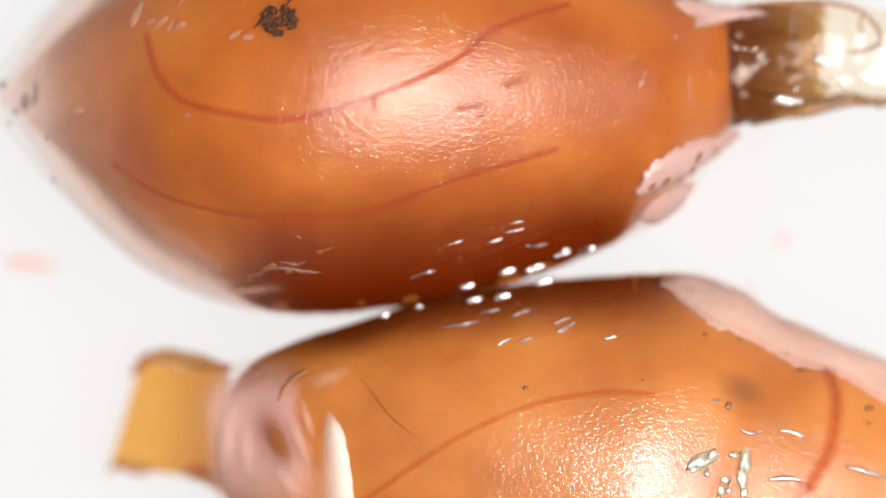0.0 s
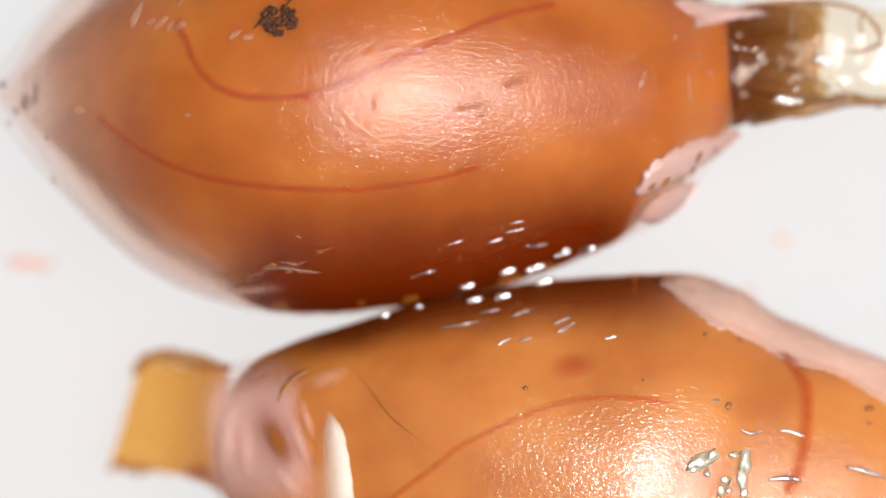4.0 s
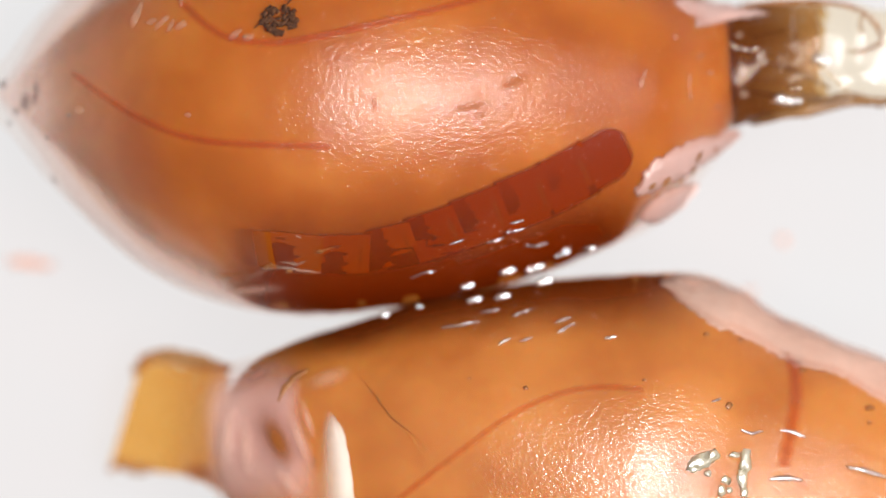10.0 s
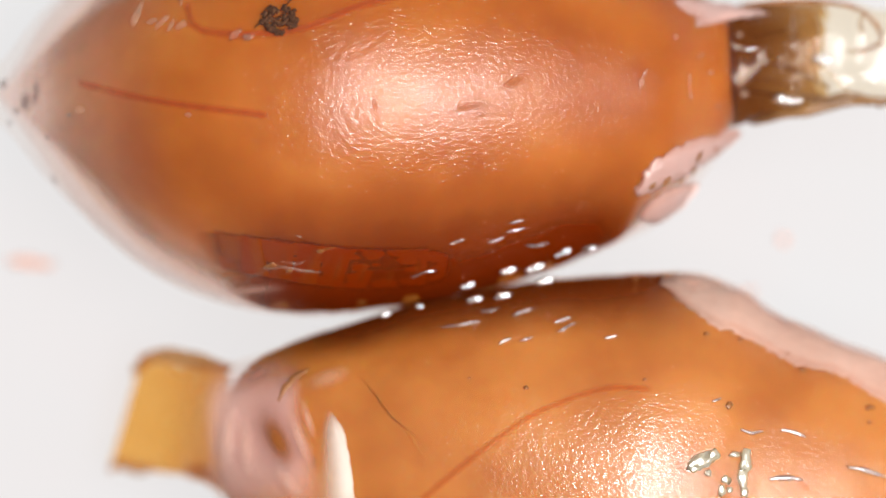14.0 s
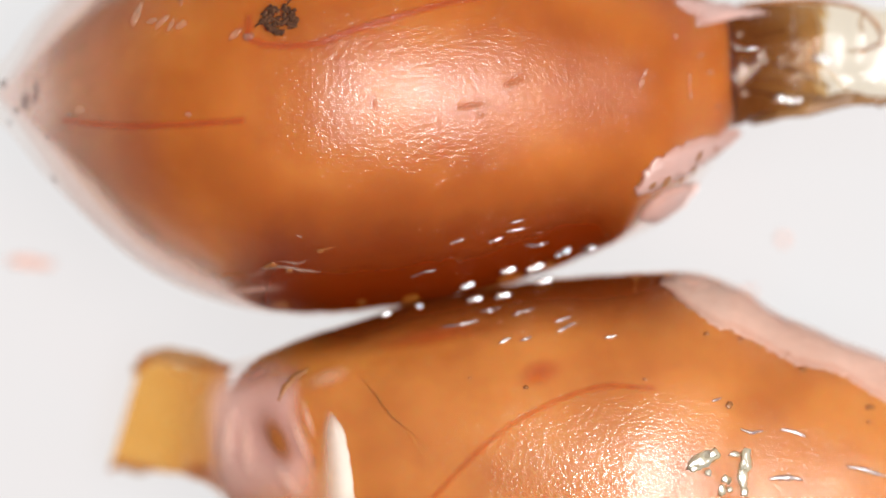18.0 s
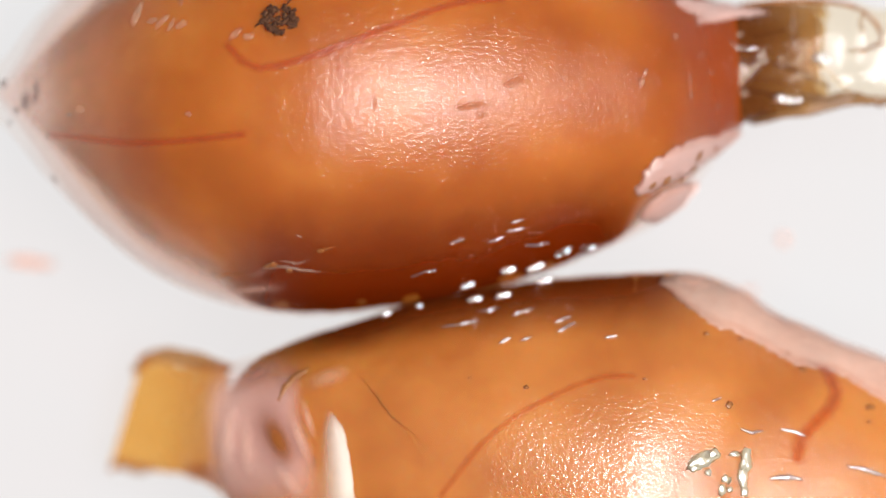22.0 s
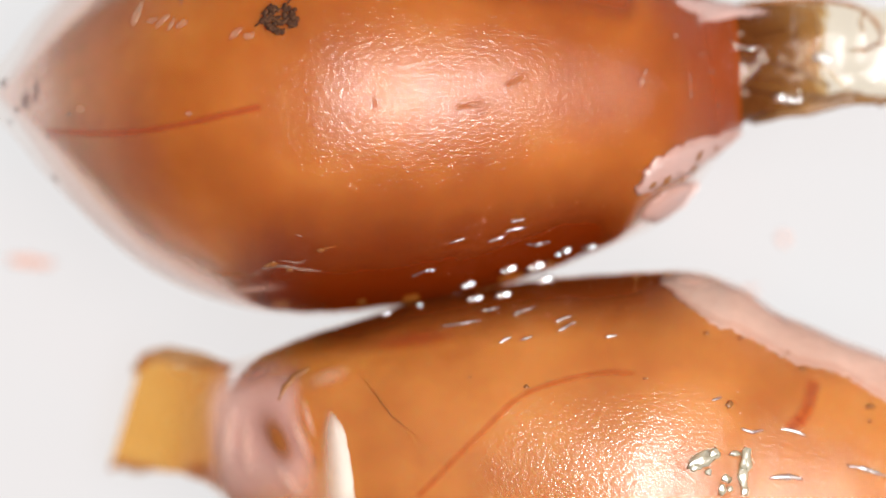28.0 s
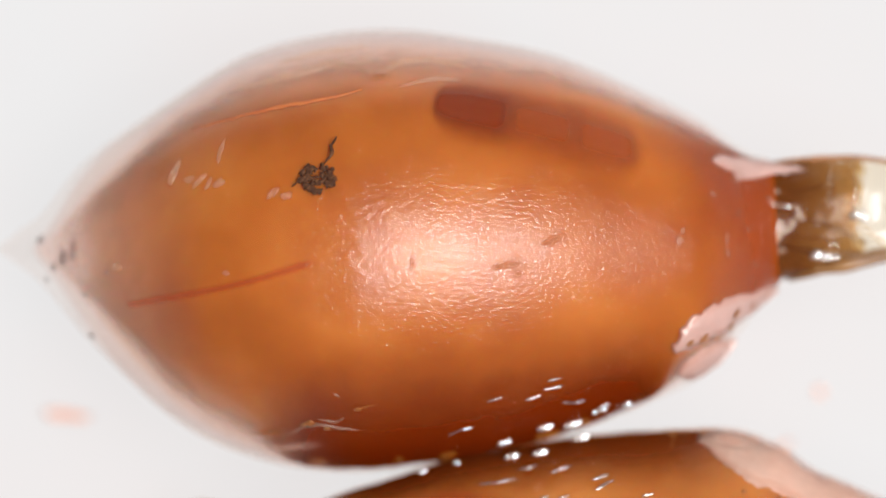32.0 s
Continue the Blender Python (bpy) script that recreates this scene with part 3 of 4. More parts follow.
def sheet(pod, owner, name, edge_a, edge_b, mat, label="", lift=4.0, bulge=0.0, rag=0.0, thick=3.0, n=36, m=18):
    """A piece of membrane laid on the skin between two lines on the plan; bulge lifts its middle."""
    def along(line, f):
        knots = list(enumerate(line))
        x = f * (len(line) - 1)
        return (smooth_line([(k, p[0]) for k, p in knots], x), smooth_line([(k, p[1]) for k, p in knots], x))

    def corner(i, j, drop):
        f, g = i / n, j / m
        a, b = along(edge_a, f), along(edge_b, f)
        u, v = a[0] + (b[0] - a[0]) * g, a[1] + (b[1] - a[1]) * g
        side = abs(2 * g - 1)
        edge = max(side, abs(2 * f - 1)) ** 6
        u += rag * edge * (noise.noise((u * 0.06, v * 0.06, 2)) + 0.6 * noise.noise((u * 0.2, v * 0.2, 5)))
        v += rag * edge * (noise.noise((u * 0.06, v * 0.06, 12)) + 0.6 * noise.noise((u * 0.2, v * 0.2, 15)))
        rim = max(side ** 3, abs(2 * f - 1) ** 5)
        up = -5 + (lift + 5) * (1 - rim) + bulge * (1 - side ** 2) + 2.5 * noise.noise((u * 0.05, v * 0.05, 9)) + 1.5 * noise.noise((u * 0.17, v * 0.17, 4)) - drop
        p = pod.on(u, v, 0)
        return p + (p - at(*pod.plan(pod.along(u, v)[0], 0), pod.z)).normalized() * up * U

    rows = [[corner(i, j, 0) for j in range(m + 1)] + ([corner(i, j, thick) for j in range(m, -1, -1)] if thick else []) for i in range(n + 1)]
    ob = mesh_object(name, grid(rows, closed=thick > 0), mat, label=label)
    uv = ob.data.uv_layers.new(name="lie")
    for loop in ob.data.loops:
        i, j = divmod(loop.vertex_index, 2 * m + 2 if thick else m + 1)
        uv.data[loop.index].uv = (i / n, min(j, 2 * m + 1 - j) / m)
    return under(ob, owner)


# dirt on the upper cocoon: a dark clump of crumbs with a hair
for k in range(58):
    a, r = random.uniform(0, 6.28), random.uniform(0, 1) ** 0.6
    mark(UPPER, upper, "dirt_crumb", 494 + 34 * r * math.cos(a), 34 + 26 * r * math.sin(a), random.uniform(2, 5.5), M_DIRT, "black dirt crumb" if k == 0 else "", 0.6, 1.0, random.uniform(0.9, 1.6), random.uniform(0, 180), 0.5)
strand(UPPER, upper, "dirt_hair", [(508, 10), (520, -8), (518, -22), (527, -36)], 3.4, M_DIRT, "short dark hair")
strand(UPPER, upper, "dirt_hair", [(450, 50), (475, 30), (500, 44), (524, 20)], 3.0, M_DIRT)
for u, v, a, b, an in ((6, 150, 14, 11, 20), (46, 180, 26, 20, 60), (64, 165, 34, 12, 80), (30, 197, 12, 9, 0), (18, 218, 9, 8, 0)):
    stain(UPPER, upper, "grey_stain", u, v, a, b, M_GREYSTAIN, "", an)
for u, v, r, st, an in ((82, 245, 4, 1.2, 0), (94, 319, 5, 1.3, 140), (120, 205, 3, 1.2, 0)):
    mark(UPPER, upper, "grey_speck", u, v, r, M_GREY, "", 0.4, 0.8, st, an, -1)
# brown pits and creases
for u, v, a, b, an in ((915, 143, 30, 13, 25), (898, 152, 14, 9, 0), (838, 188, 34, 12, 10), (812, 192, 14, 8, 0), (662, 185, 9, 22, 0), (850, 204, 14, 7, 10)):
    stain(UPPER, upper, "skin_dent", u, v, a, b, M_DENTSTAIN, "", an)
for u, v, a, b, an in ((402, 485, 50, 11, 6), (482, 470, 16, 8, 15), (575, 440, 30, 5, 20)):
    stain(UPPER, upper, "skin_crease", u, v, a, b, M_DENTSTAIN, "", an, 3.0)
stain(UPPER, upper, "pink_fold", 446, 512, 80, 24, M_RIDGE, "pinkish fold of the skin", 12, 3.0)
for pts, r in (([(436, 496), (470, 478), (500, 474), (530, 480), (568, 484)], 4), ([(496, 464), (524, 470), (540, 464)], 3), ([(522, 418), (534, 424)], 2.5)):
    strand(UPPER, upper, "skin_wrinkle_glint", pts, r, M_WRINKLE, "", -1.0)
for u, v, r in ((480, 470, 6), (511, 481, 4), (470, 474, 4), (566, 446, 4)):
    mark(UPPER, upper, "skin_pit", u, v, r, M_CREASE, "", 0.3, 0.8, 1.6, 15, 0.0)
strand(UPPER, upper, "skin_ridge", [(270, -52), (360, -78), (440, -96), (520, -110), (574, -124)], 6, M_DENTSTRIP, "reddish ridge along the flank", -4.0)
for pts, r in (([(352, -118), (410, -136), (470, -150), (520, -166), (560, -160)], 9), ([(560, -160), (590, -150), (612, -152), (640, -168), (700, -174), (760, -160)], 8), ([(430, -168), (500, -186), (580, -196)], 6), ([(640, -128), (700, -140), (750, -138)], 5)):
    strand(UPPER, upper, "skin_wrinkle_glint", pts, r, M_WRINKLE, "pale raised wrinkle", -1.5)
stain(UPPER, upper, "skin_dent", 604, -141, 32, 14, M_DENTSTAIN, "", 5)
# raised wet wrinkles that catch the light
for u, v, r, st, an in ((238, 32, 9, 1.6, 60), (246, 14, 6, 1.8, 70), (285, 40, 7, 2.0, 40), (300, 46, 5, 2.2, 60), (318, 45, 8, 1.2, 30), (322, -10, 6, 3.0, 75), (268, 38, 6, 1.6, 10), (415, 62, 6, 2.0, 40), (440, 66, 7, 1.2, 20), (332, 204, 5, 1.2, 0), (140, 195, 7, 1.1, 0),
                        (1196, 66, 6, 1.0, 0), (1222, 170, 6, 1.2, 90), (1220, 145, 4, 3.0, 90), (1135, 148, 6, 1.2, 60), (1142, 130, 4, 1.6, 60), (1258, 130, 5, 1.0, 0), (1312, 146, 7, 1.5, 60), (1318, 168, 6, 1.5, 0), (1308, 62, 5, 1.2, 0), (1352, 110, 6, 1.1, 0), (1240, 100, 4, 2, 30), (1270, 190, 4, 1.5, 0)):
    mark(UPPER, upper, "skin_bead", u, v, r, M_WRINKLE, "", 0.4, 0.9, st * 1.3, an, -1.0)
strand(UPPER, upper, "skin_bead", [(1288, 72), (1302, 86), (1326, 90), (1342, 84)], 3.5, M_BEAD)
strand(UPPER, upper, "skin_bead", [(1404, 20), (1402, 50), (1400, 85)], 3.5, M_BEAD)
# small highlight streaks on the skin, put in as glossy raised strands
for pts in ([(794, 433), (806, 429), (820, 425)], [(726, 492), (748, 484), (772, 478)], [(862, 430), (880, 425), (892, 422)], [(926, 436), (950, 434), (972, 430)], [(902, 396), (914, 393), (927, 391)], [(985, 450), (1000, 442), (1012, 436)], [(1030, 440), (1045, 438), (1056, 436)], [(895, 410), (912, 408), (928, 405)]):
    strand(UPPER, upper, "skin_wrinkle_glint", pts, 3.2, M_GLINT_BEAD)
sheet(LOWER, lower, "pale_sheet", [(1165, 494), (1200, 526), (1262, 570), (1330, 596), (1400, 638), (1480, 655), (1540, 692), (1620, 735)], [(1172, 482), (1238, 485), (1278, 500), (1322, 518), (1375, 560), (1416, 570), (1488, 608), (1564, 633), (1640, 672)], M_FLANKFILM, "pinkish white membrane along the flank", 4, 2, 7, n=90)
stain(LOWER, lower, "membrane_fold", 1225, 510, 62, 26, M_RIDGE, "", -20, 9)
# glossy beads where the two cocoons touch, added to carry the lamp's glints
for u, v, r, st in ((898, 478, 8, 2.2), (946, 473, 8, 2.6), (826, 505, 7, 2.2), (804, 525, 7, 2.4), (1000, 446, 5, 2.0), (1044, 438, 5, 2.0), (985, 452, 4, 1.6)):
    ob = mark(UPPER, upper, "glint_bead", u, v, r, M_GLINT_BEAD, "clear glossy bead added for a lamp glint", 0.5, 0.1, st, 18, 2)
    ob.rotation_euler = Euler((0, 0, radians(18)))
# pale sheets by the neck: a bright reflection put in as pinkish white colour
sheet(UPPER, upper, "pale_sheet", [(1122, 348), (1150, 298), (1210, 262), (1300, 236)], [(1128, 352), (1180, 330), (1240, 300), (1310, 248)], M_PALE, "pinkish white sheet standing for a bright reflection", 5, 3, 9)
sheet(UPPER, upper, "pale_sheet", [(1130, 392), (1150, 368), (1190, 342), (1232, 330)], [(1150, 402), (1180, 392), (1210, 370), (1238, 336)], M_PALE, "soft white lobe of the reflection sheet", 4, 2, 3)
sheet(UPPER, upper, "pale_sheet", [(1188, 4), (1212, 18), (1228, 30), (1232, 46)], [(1200, -6), (1250, 4), (1310, 10), (1360, 18)], M_PALE, "", 4, 3, 6)
for u, v, r in ((1232, 276, 6), (1222, 300, 5), (1176, 318, 6), (1152, 326, 5), (1200, 318, 4), (1262, 262, 4)):
    mark(UPPER, upper, "pale_sheet_gap", u, v, r, M_CREASE, "", 0.3, 0.8, 1.8, 50, 7)

# the lower cocoon: folds of its collar
sheet(LOWER, lower, "collar_fold", [(366, 636), (352, 700), (352, 790), (370, 880), (410, 930)], [(560, 630), (545, 690), (548, 745), (575, 830), (606, 930)], M_COLLAR, "pale pink collar fold", 5, 6, 2, thick=0)
# mauve tone of the collar, with the shading round its hollow painted in
stain(LOWER, lower, "collar_shade", 492, 772, 95, 58, M_MAUVE, "mauve tone with shading painted round the collar's hollow", -62, 14)
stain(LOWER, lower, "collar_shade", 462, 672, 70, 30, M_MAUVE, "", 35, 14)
# no recess is modelled here: a brown patch puts the hollow's darkness into colour
stain(LOWER, lower, "collar_hollow_paint", 500, 782, 62, 26, M_HOLLOW_PAINT, "brown patch that paints the collar's hollow dark", -60, 19)
stain(LOWER, lower, "collar_fold", 585, 676, 52, 26, M_PEACH, "peach fold beside the crease", 20, 12)
sheet(LOWER, lower, "collar_rim", [(570, 724), (560, 760), (552, 820), (545, 890), (540, 930)], [(582, 722), (604, 756), (618, 810), (627, 880), (632, 930)], M_RIM, "white crescent rim of the collar", 9, 9, 2, thick=0)
for u, v, a, b, an in ((538, 780, 62, 8, -66), (552, 748, 45, 6, -72), (446, 790, 70, 13, -85), (412, 770, 80, 12, 85), (520, 850, 50, 12, -50)):
    stain(LOWER, lower, "collar_ridge", u, v, a, b * 1.7, M_RIDGE, "", an, 21)
strand(LOWER, lower, "collar_crease", [(495, 714), (506, 690), (524, 672), (548, 658)], 6.5, M_CREASE, "brown crescent crease", lift=7)
strand(LOWER, lower, "skin_crease", [(640, 672), (664, 700), (690, 738), (735, 772)], 1.0, M_CREASE)
for u, v, r, st, an in ((830, 670, 4, 1.2, 0), (930, 687, 6, 1.4, 10), (1140, 672, 4, 1.6, 20), (1250, 592, 7, 1.2, 0), (1290, 718, 9, 1.6, 30), (1420, 656, 7, 1.6, 10), (1500, 825, 5, 1.2, 0), (1540, 722, 9, 1.8, 15), (1538, 748, 6, 1.2, 0), (1360, 597, 6, 1.6, 0), (1472, 642, 5, 1.4, 0), (1525, 655, 5, 1.4, 0),
                        (1310, 602, 5, 2.0, 20), (1395, 625, 4, 2, 30), (588, 678, 4, 1.6, 0), (412, 800, 8, 1.5, -60)):
    mark(LOWER, lower, "skin_speck", u, v, r * 0.55, M_CREASE, "", 0.3, 0.8, st, an, 0)
# glossy strands added for the short bright streaks above the lower crest
for pts in ([(880, 612), (892, 603), (905, 600)], [(918, 606), (930, 602), (942, 598)], [(985, 590), (1000, 582), (1020, 572)], [(980, 572), (996, 566), (1010, 562)], [(905, 560), (925, 553), (945, 546)], [(780, 582), (815, 576), (850, 570)], [(1070, 600), (1080, 598), (1090, 596)], [(850, 555), (870, 551), (885, 547)]):
    strand(LOWER, lower, "skin_wrinkle_glint", pts, 3.2, M_GLINT_BEAD)
# white elongated glints, given a shape as clear glossy strands
for pts, r in (([(1360, 850), (1390, 846), (1420, 852)], 7), ([(1380, 762), (1405, 766), (1425, 774)], 5), ([(1500, 828), (1530, 834), (1568, 846)], 6), ([(1258, 712), (1266, 710), (1276, 706)], 3), ([(1310, 762), (1330, 768), (1350, 764)], 4)):
    strand(LOWER, lower, "skin_wrinkle_glint", pts, r * 0.8, M_GLINT_BEAD)
# more added beads, for the glints on the lower cocoon's side of the groove
for u, v, r, st in ((962, 501, 8, 2.6), (890, 527, 9, 1.9), (840, 533, 7, 2.4), (742, 545, 5, 1.4), (682, 560, 5, 2.0)):
    ob = mark(LOWER, lower, "glint_bead", u, v, r, M_GLINT_BEAD, "clear glossy bead added for a lamp glint", 0.5, 0.1, st, 12, 2)
    ob.rotation_euler = Euler((0, 0, radians(14)))
# glittering flakes near the crest
for u, v, r, st, an in ((1240, 818, 13, 2.0, 20), (1262, 806, 9, 1.4, 50), (1228, 828, 9, 1.2, 0), (1318, 820, 11, 2.0, 85), (1312, 846, 10, 2.0, 95), (1284, 850, 8, 1.0, 0), (1300, 806, 5, 2.0, 0), (1276, 870, 8, 1.3, 90), (1316, 872, 7, 1.3, 90), (1252, 838, 6, 1, 0), (1290, 868, 6, 1, 0)):
    mark(LOWER, lower, "glitter_flake", u, v, r, M_GLIT, "", 0.3, 0.9, st, an, 1)


# ---------------------------------------------------------------- crumbs on the plate
def crumb(name, u, v, length, width, angle, mat, label, category):
    ob = mesh_object(name, lump(1.0, u * 0.1, 1.0, 0.5, 1.0), mat)
    for vert in ob.data.vertices:
        c = vert.co
        vert.co = (c.x * length, c.y * width, c.z * width * 0.4)
    low = min(vert.co.z for vert in ob.data.vertices)
    p = at(u, v, 0)
    ob.matrix_basis = pose(p.x, p.y, -low, 0, 0, angle)
    return tagged(ob, label, category)


crumb("fibre", 52, 466, 46, 10, -8, M_FIBRE, "pale pink fibre lying on the white plate", "fibre")
crumb("crumb", 1386, 425, 9, 10, 30, M_FIBRE, "tiny pink crumb on the white plate", "crumb")
crumb("crumb", 1322, 520, 14, 6, 30, M_FIBRE, "tiny pinkish crumb beside the cocoon", "crumb")

# ---------------------------------------------------------------- the worms inside
class Worm:
    """A worm whose body is a row of stiff segments that glide along a changing line."""

    def __init__(self, pod, label, count, length, width, body, taper=0.0, over=0.72, tips=False, skins=None, reach=0.9, bend=450, square=40, stretch=False, ring=None, lift=3.6):
        self.pod, self.count, self.length, self.reach, self.stretch = pod, count, length, reach, stretch
        self.lift = lift
        self.ob = empty("earthworm_embryo", at(*pod.plan(700, 0), pod.z))
        tagged(self.ob, label, "worm")
        self.pieces = []
        for i in range(count):
            f = i / max(1, count - 1)
            w = width * (1 - taper * (1 - f) ** 2)
            if tips and stretch:
                w *= (0.88, 0.96, 1.0)[min(2, count - 1 - i)]
            first, last = tips and i == 0, tips and i == count - 1
            form = (2.2 if first else square, 1.7 if last else square)
            skin = skins[min(i, len(skins) - 1)] if skins else body
            if last and skins:
                skin = body
            seg = mesh_object("body_segment", lens_form(length * over * U, w * U, (0.8 if ring else 1.5) * U, 16, 12, bend, form, 0.012 if ring else 0.0), skin, self.ob)
            if ring and 1 < i < count - 1:
                mesh_object("segment_ring", lens_form(8 * U, w * 0.74 * U, 0.5 * U, 8, 10, bend, 40), ring, seg, "paler ring between segments").location = (length * 0.34 * U, 0, 0.7 * U)
            self.pieces.append(seg)

    def crawl(self, rows):
        keys = [[] for _ in self.pieces]
        base = self.ob.location
        for t, deep, pts in rows:
            pts = [Vector(p) for p in pts]
            line = []
            for i in range(len(pts) - 1):
                p0, p1, p2, p3 = pts[max(0, i - 1)], pts[i], pts[i + 1], pts[min(len(pts) - 1, i + 2)]
                for q in range(12):
                    f = q / 12
                    line.append(0.5 * ((2 * p1) + (p2 - p0) * f + (2 * p0 - 5 * p1 + 4 * p2 - p3) * f * f + (3 * p1 - p0 - 3 * p2 + p3) * f ** 3))
            line.append(pts[-1])
            dist = [0.0]
            for a, b in zip(line, line[1:]):
                dist.append(dist[-1] + (self.pod.on(b.x, b.y, 0, INSET) - self.pod.on(a.x, a.y, 0, INSET)).length / U)

            def place(d):
                d = min(max(d, 0), dist[-1])
                i = min(len(line) - 2, max(0, int(np.searchsorted(dist, d)) - 1))
                f = (d - dist[i]) / max(1e-6, dist[i + 1] - dist[i])
                return line[i].lerp(line[i + 1], f)

            for i in range(self.count):
                # what is too long for the line goes down into the filling; a stretching worm shares the line out
                step = dist[-1] / self.count if self.stretch else self.length
                mid = (i + 0.5) * step
                over = 0.0 if self.stretch else max(0.0, mid + 0.3 * self.length - dist[-1])
                mid = min(max(mid, 8), dist[-1] - 8)
                dive = (0 if deep < 3 else 18) + 0.6 * over
                c = self.pod.within(place(mid), INSET, self.reach)
                d0, d1 = place(mid - 12), place(mid + 12)
                way = (d1 - d0).normalized()
                side = Vector((-way.y, way.x))
                on = lambda p: self.pod.on(p.x, p.y, self.lift - dive, INSET)
                x = (on(c + way * 10) - on(c - way * 10)).normalized()
                y = (on(c - side * 10) - on(c + side * 10)).normalized()
                z = x.cross(y).normalized()
                y = z.cross(x)
                m = Matrix((x, y, z)).transposed().to_4x4()
                m.translation = on(c) - base
                keys[i].append((t, m))
        for piece, rows_of in zip(self.pieces, keys):
            walk(piece, rows_of)


def flank_shade(pod, label, s0, s1, side, inner, mat, lift, n=60, m=16):
    """Shade put in as a dark band along the inside of the cocoon's flank, between inner and the rim."""
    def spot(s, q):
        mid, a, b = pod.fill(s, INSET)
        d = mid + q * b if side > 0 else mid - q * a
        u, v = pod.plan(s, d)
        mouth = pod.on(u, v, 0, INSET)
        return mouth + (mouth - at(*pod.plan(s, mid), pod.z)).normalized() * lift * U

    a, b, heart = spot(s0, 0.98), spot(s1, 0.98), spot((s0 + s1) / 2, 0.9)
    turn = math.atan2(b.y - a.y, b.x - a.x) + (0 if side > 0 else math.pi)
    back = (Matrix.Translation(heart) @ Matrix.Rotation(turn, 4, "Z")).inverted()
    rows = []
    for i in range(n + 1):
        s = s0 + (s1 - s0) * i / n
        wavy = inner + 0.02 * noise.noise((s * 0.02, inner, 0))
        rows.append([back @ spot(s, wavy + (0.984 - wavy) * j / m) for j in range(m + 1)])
    # carries a worm's name, but is the flank's shade put in as colour
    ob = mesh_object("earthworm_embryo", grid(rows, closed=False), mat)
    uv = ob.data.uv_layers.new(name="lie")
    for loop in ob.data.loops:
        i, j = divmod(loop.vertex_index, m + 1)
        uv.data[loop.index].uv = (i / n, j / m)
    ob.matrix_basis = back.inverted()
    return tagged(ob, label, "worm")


# painted shade where the cocoons touch; the upper band also covers a dark worm
flank_shade(UPPER, "dark brown band along the cocoon's flank, shade put into colour", 425, 1222, 1, 0.30, M_FLANK_SHADE, 2.0)
flank_shade(LOWER, "dark brown band along the cocoon's flank, shade put into colour", 40, 860, -1, 0.60, M_FLANK_SHADE_THIN, 2.2)
loop_worm = Worm(UPPER, "pale amber worm looped inside the cocoon, red vessel showing", 30, 38, 11, M_VESSEL)
belly_worm = Worm(UPPER, "pale amber worm stretch along the cocoon's side, red vessel showing", 24, 38, 10, M_VESSEL)
head_worm = Worm(UPPER, "dark red segmented worm end moving inside the cocoon", 9, 88, 69, M_DARK_TIP, taper=0.3, over=0.52, tips=True, skins=(M_DARK_END, M_DARK_REAR, M_DARK_MID, M_DARK_MID, M_DARK), stretch=True, ring=M_RING, lift=1.6)
wedge_worm = Worm(UPPER, "dark red worm bend showing beside the cocoon's neck", 3, 92, 84, M_WEDGE, over=0.6, tips=True, stretch=True, reach=1.0)


class NeckWorm:
    """A worm's end that slides along the cocoon's axis into its neck."""

    def __init__(self, pod, label, spans, mats):
        self.pod = pod
        self.ob = empty("earthworm_embryo", at(*pod.plan(1250, 0), pod.z))
        tagged(self.ob, label, "worm")
        self.pieces = []
        for (s0, s1), mat in zip(spans, mats):
            rows = []
            for i in range(25):
                row = []
                for j in range(41):
                    t = math.pi * (0.02 + 0.96 * j / 40)
                    c = math.cos(t)
                    s = s0 + (s1 - s0) * i / 24 - 48 * c * (1 - i / 24)
                    mid, a, b = pod.fill(s, INSET - 3)
                    high = (pod.half(s)[0] - INSET + 3) * pod.tall(s)
                    row.append(at(*pod.plan(s, mid - (a if c > 0 else b) * c), pod.z + high * math.sin(t) * U) - self.ob.location)
                rows.append(row)
            ob = mesh_object("body_segment", grid(rows, closed=False), mat, self.ob)
            uv = ob.data.uv_layers.new(name="lie")
            for loop in ob.data.loops:
                i, j = divmod(loop.vertex_index, 41)
                uv.data[loop.index].uv = (j / 40, i / 24)
            self.pieces.append(ob)

    def slide(self, rows, lag):
        """Rows of (seconds, way along the axis, drop); each ring follows the one before by lag seconds."""
        for k, piece in enumerate(self.pieces):
            walk(piece, [(min(32, t + (k * lag if 0 < t < 20 else 0)), Matrix.Translation((d * U * self.pod.c, -d * U * self.pod.s, -drop * U))) for t, d, drop in rows])


neck_worm = NeckWorm(UPPER, "reddish worm end pushed into the cocoon's neck", ((1150, 1374),), (M_NECK,))
back_worm = Worm(UPPER, "dark red worm body along the cocoon's far flank", 3, 118, 100, M_HEAD, tips=True, skins=(M_HEAD_TIP, M_HEAD))
arc_worm = Worm(LOWER, "pale worm arched inside the cocoon, thin red vessel showing", 18, 38, 9, M_FAINT)
side_worm = Worm(LOWER, "worm fold with a broad red vessel inside the cocoon", 10, 29, 19, M_VESSEL)
spot_worm = Worm(LOWER, "small red worm bend showing through the cocoon's skin", 1, 70, 34, M_SPOT, tips=True)
smudge_worm = Worm(LOWER, "blurred brown worm bend deep under the skin", 1, 86, 40, M_SMUDGE, tips=True)
streak_worm = Worm(LOWER, "faint red worm streak under the cocoon's skin", 1, 190, 32, M_STREAK, tips=True)


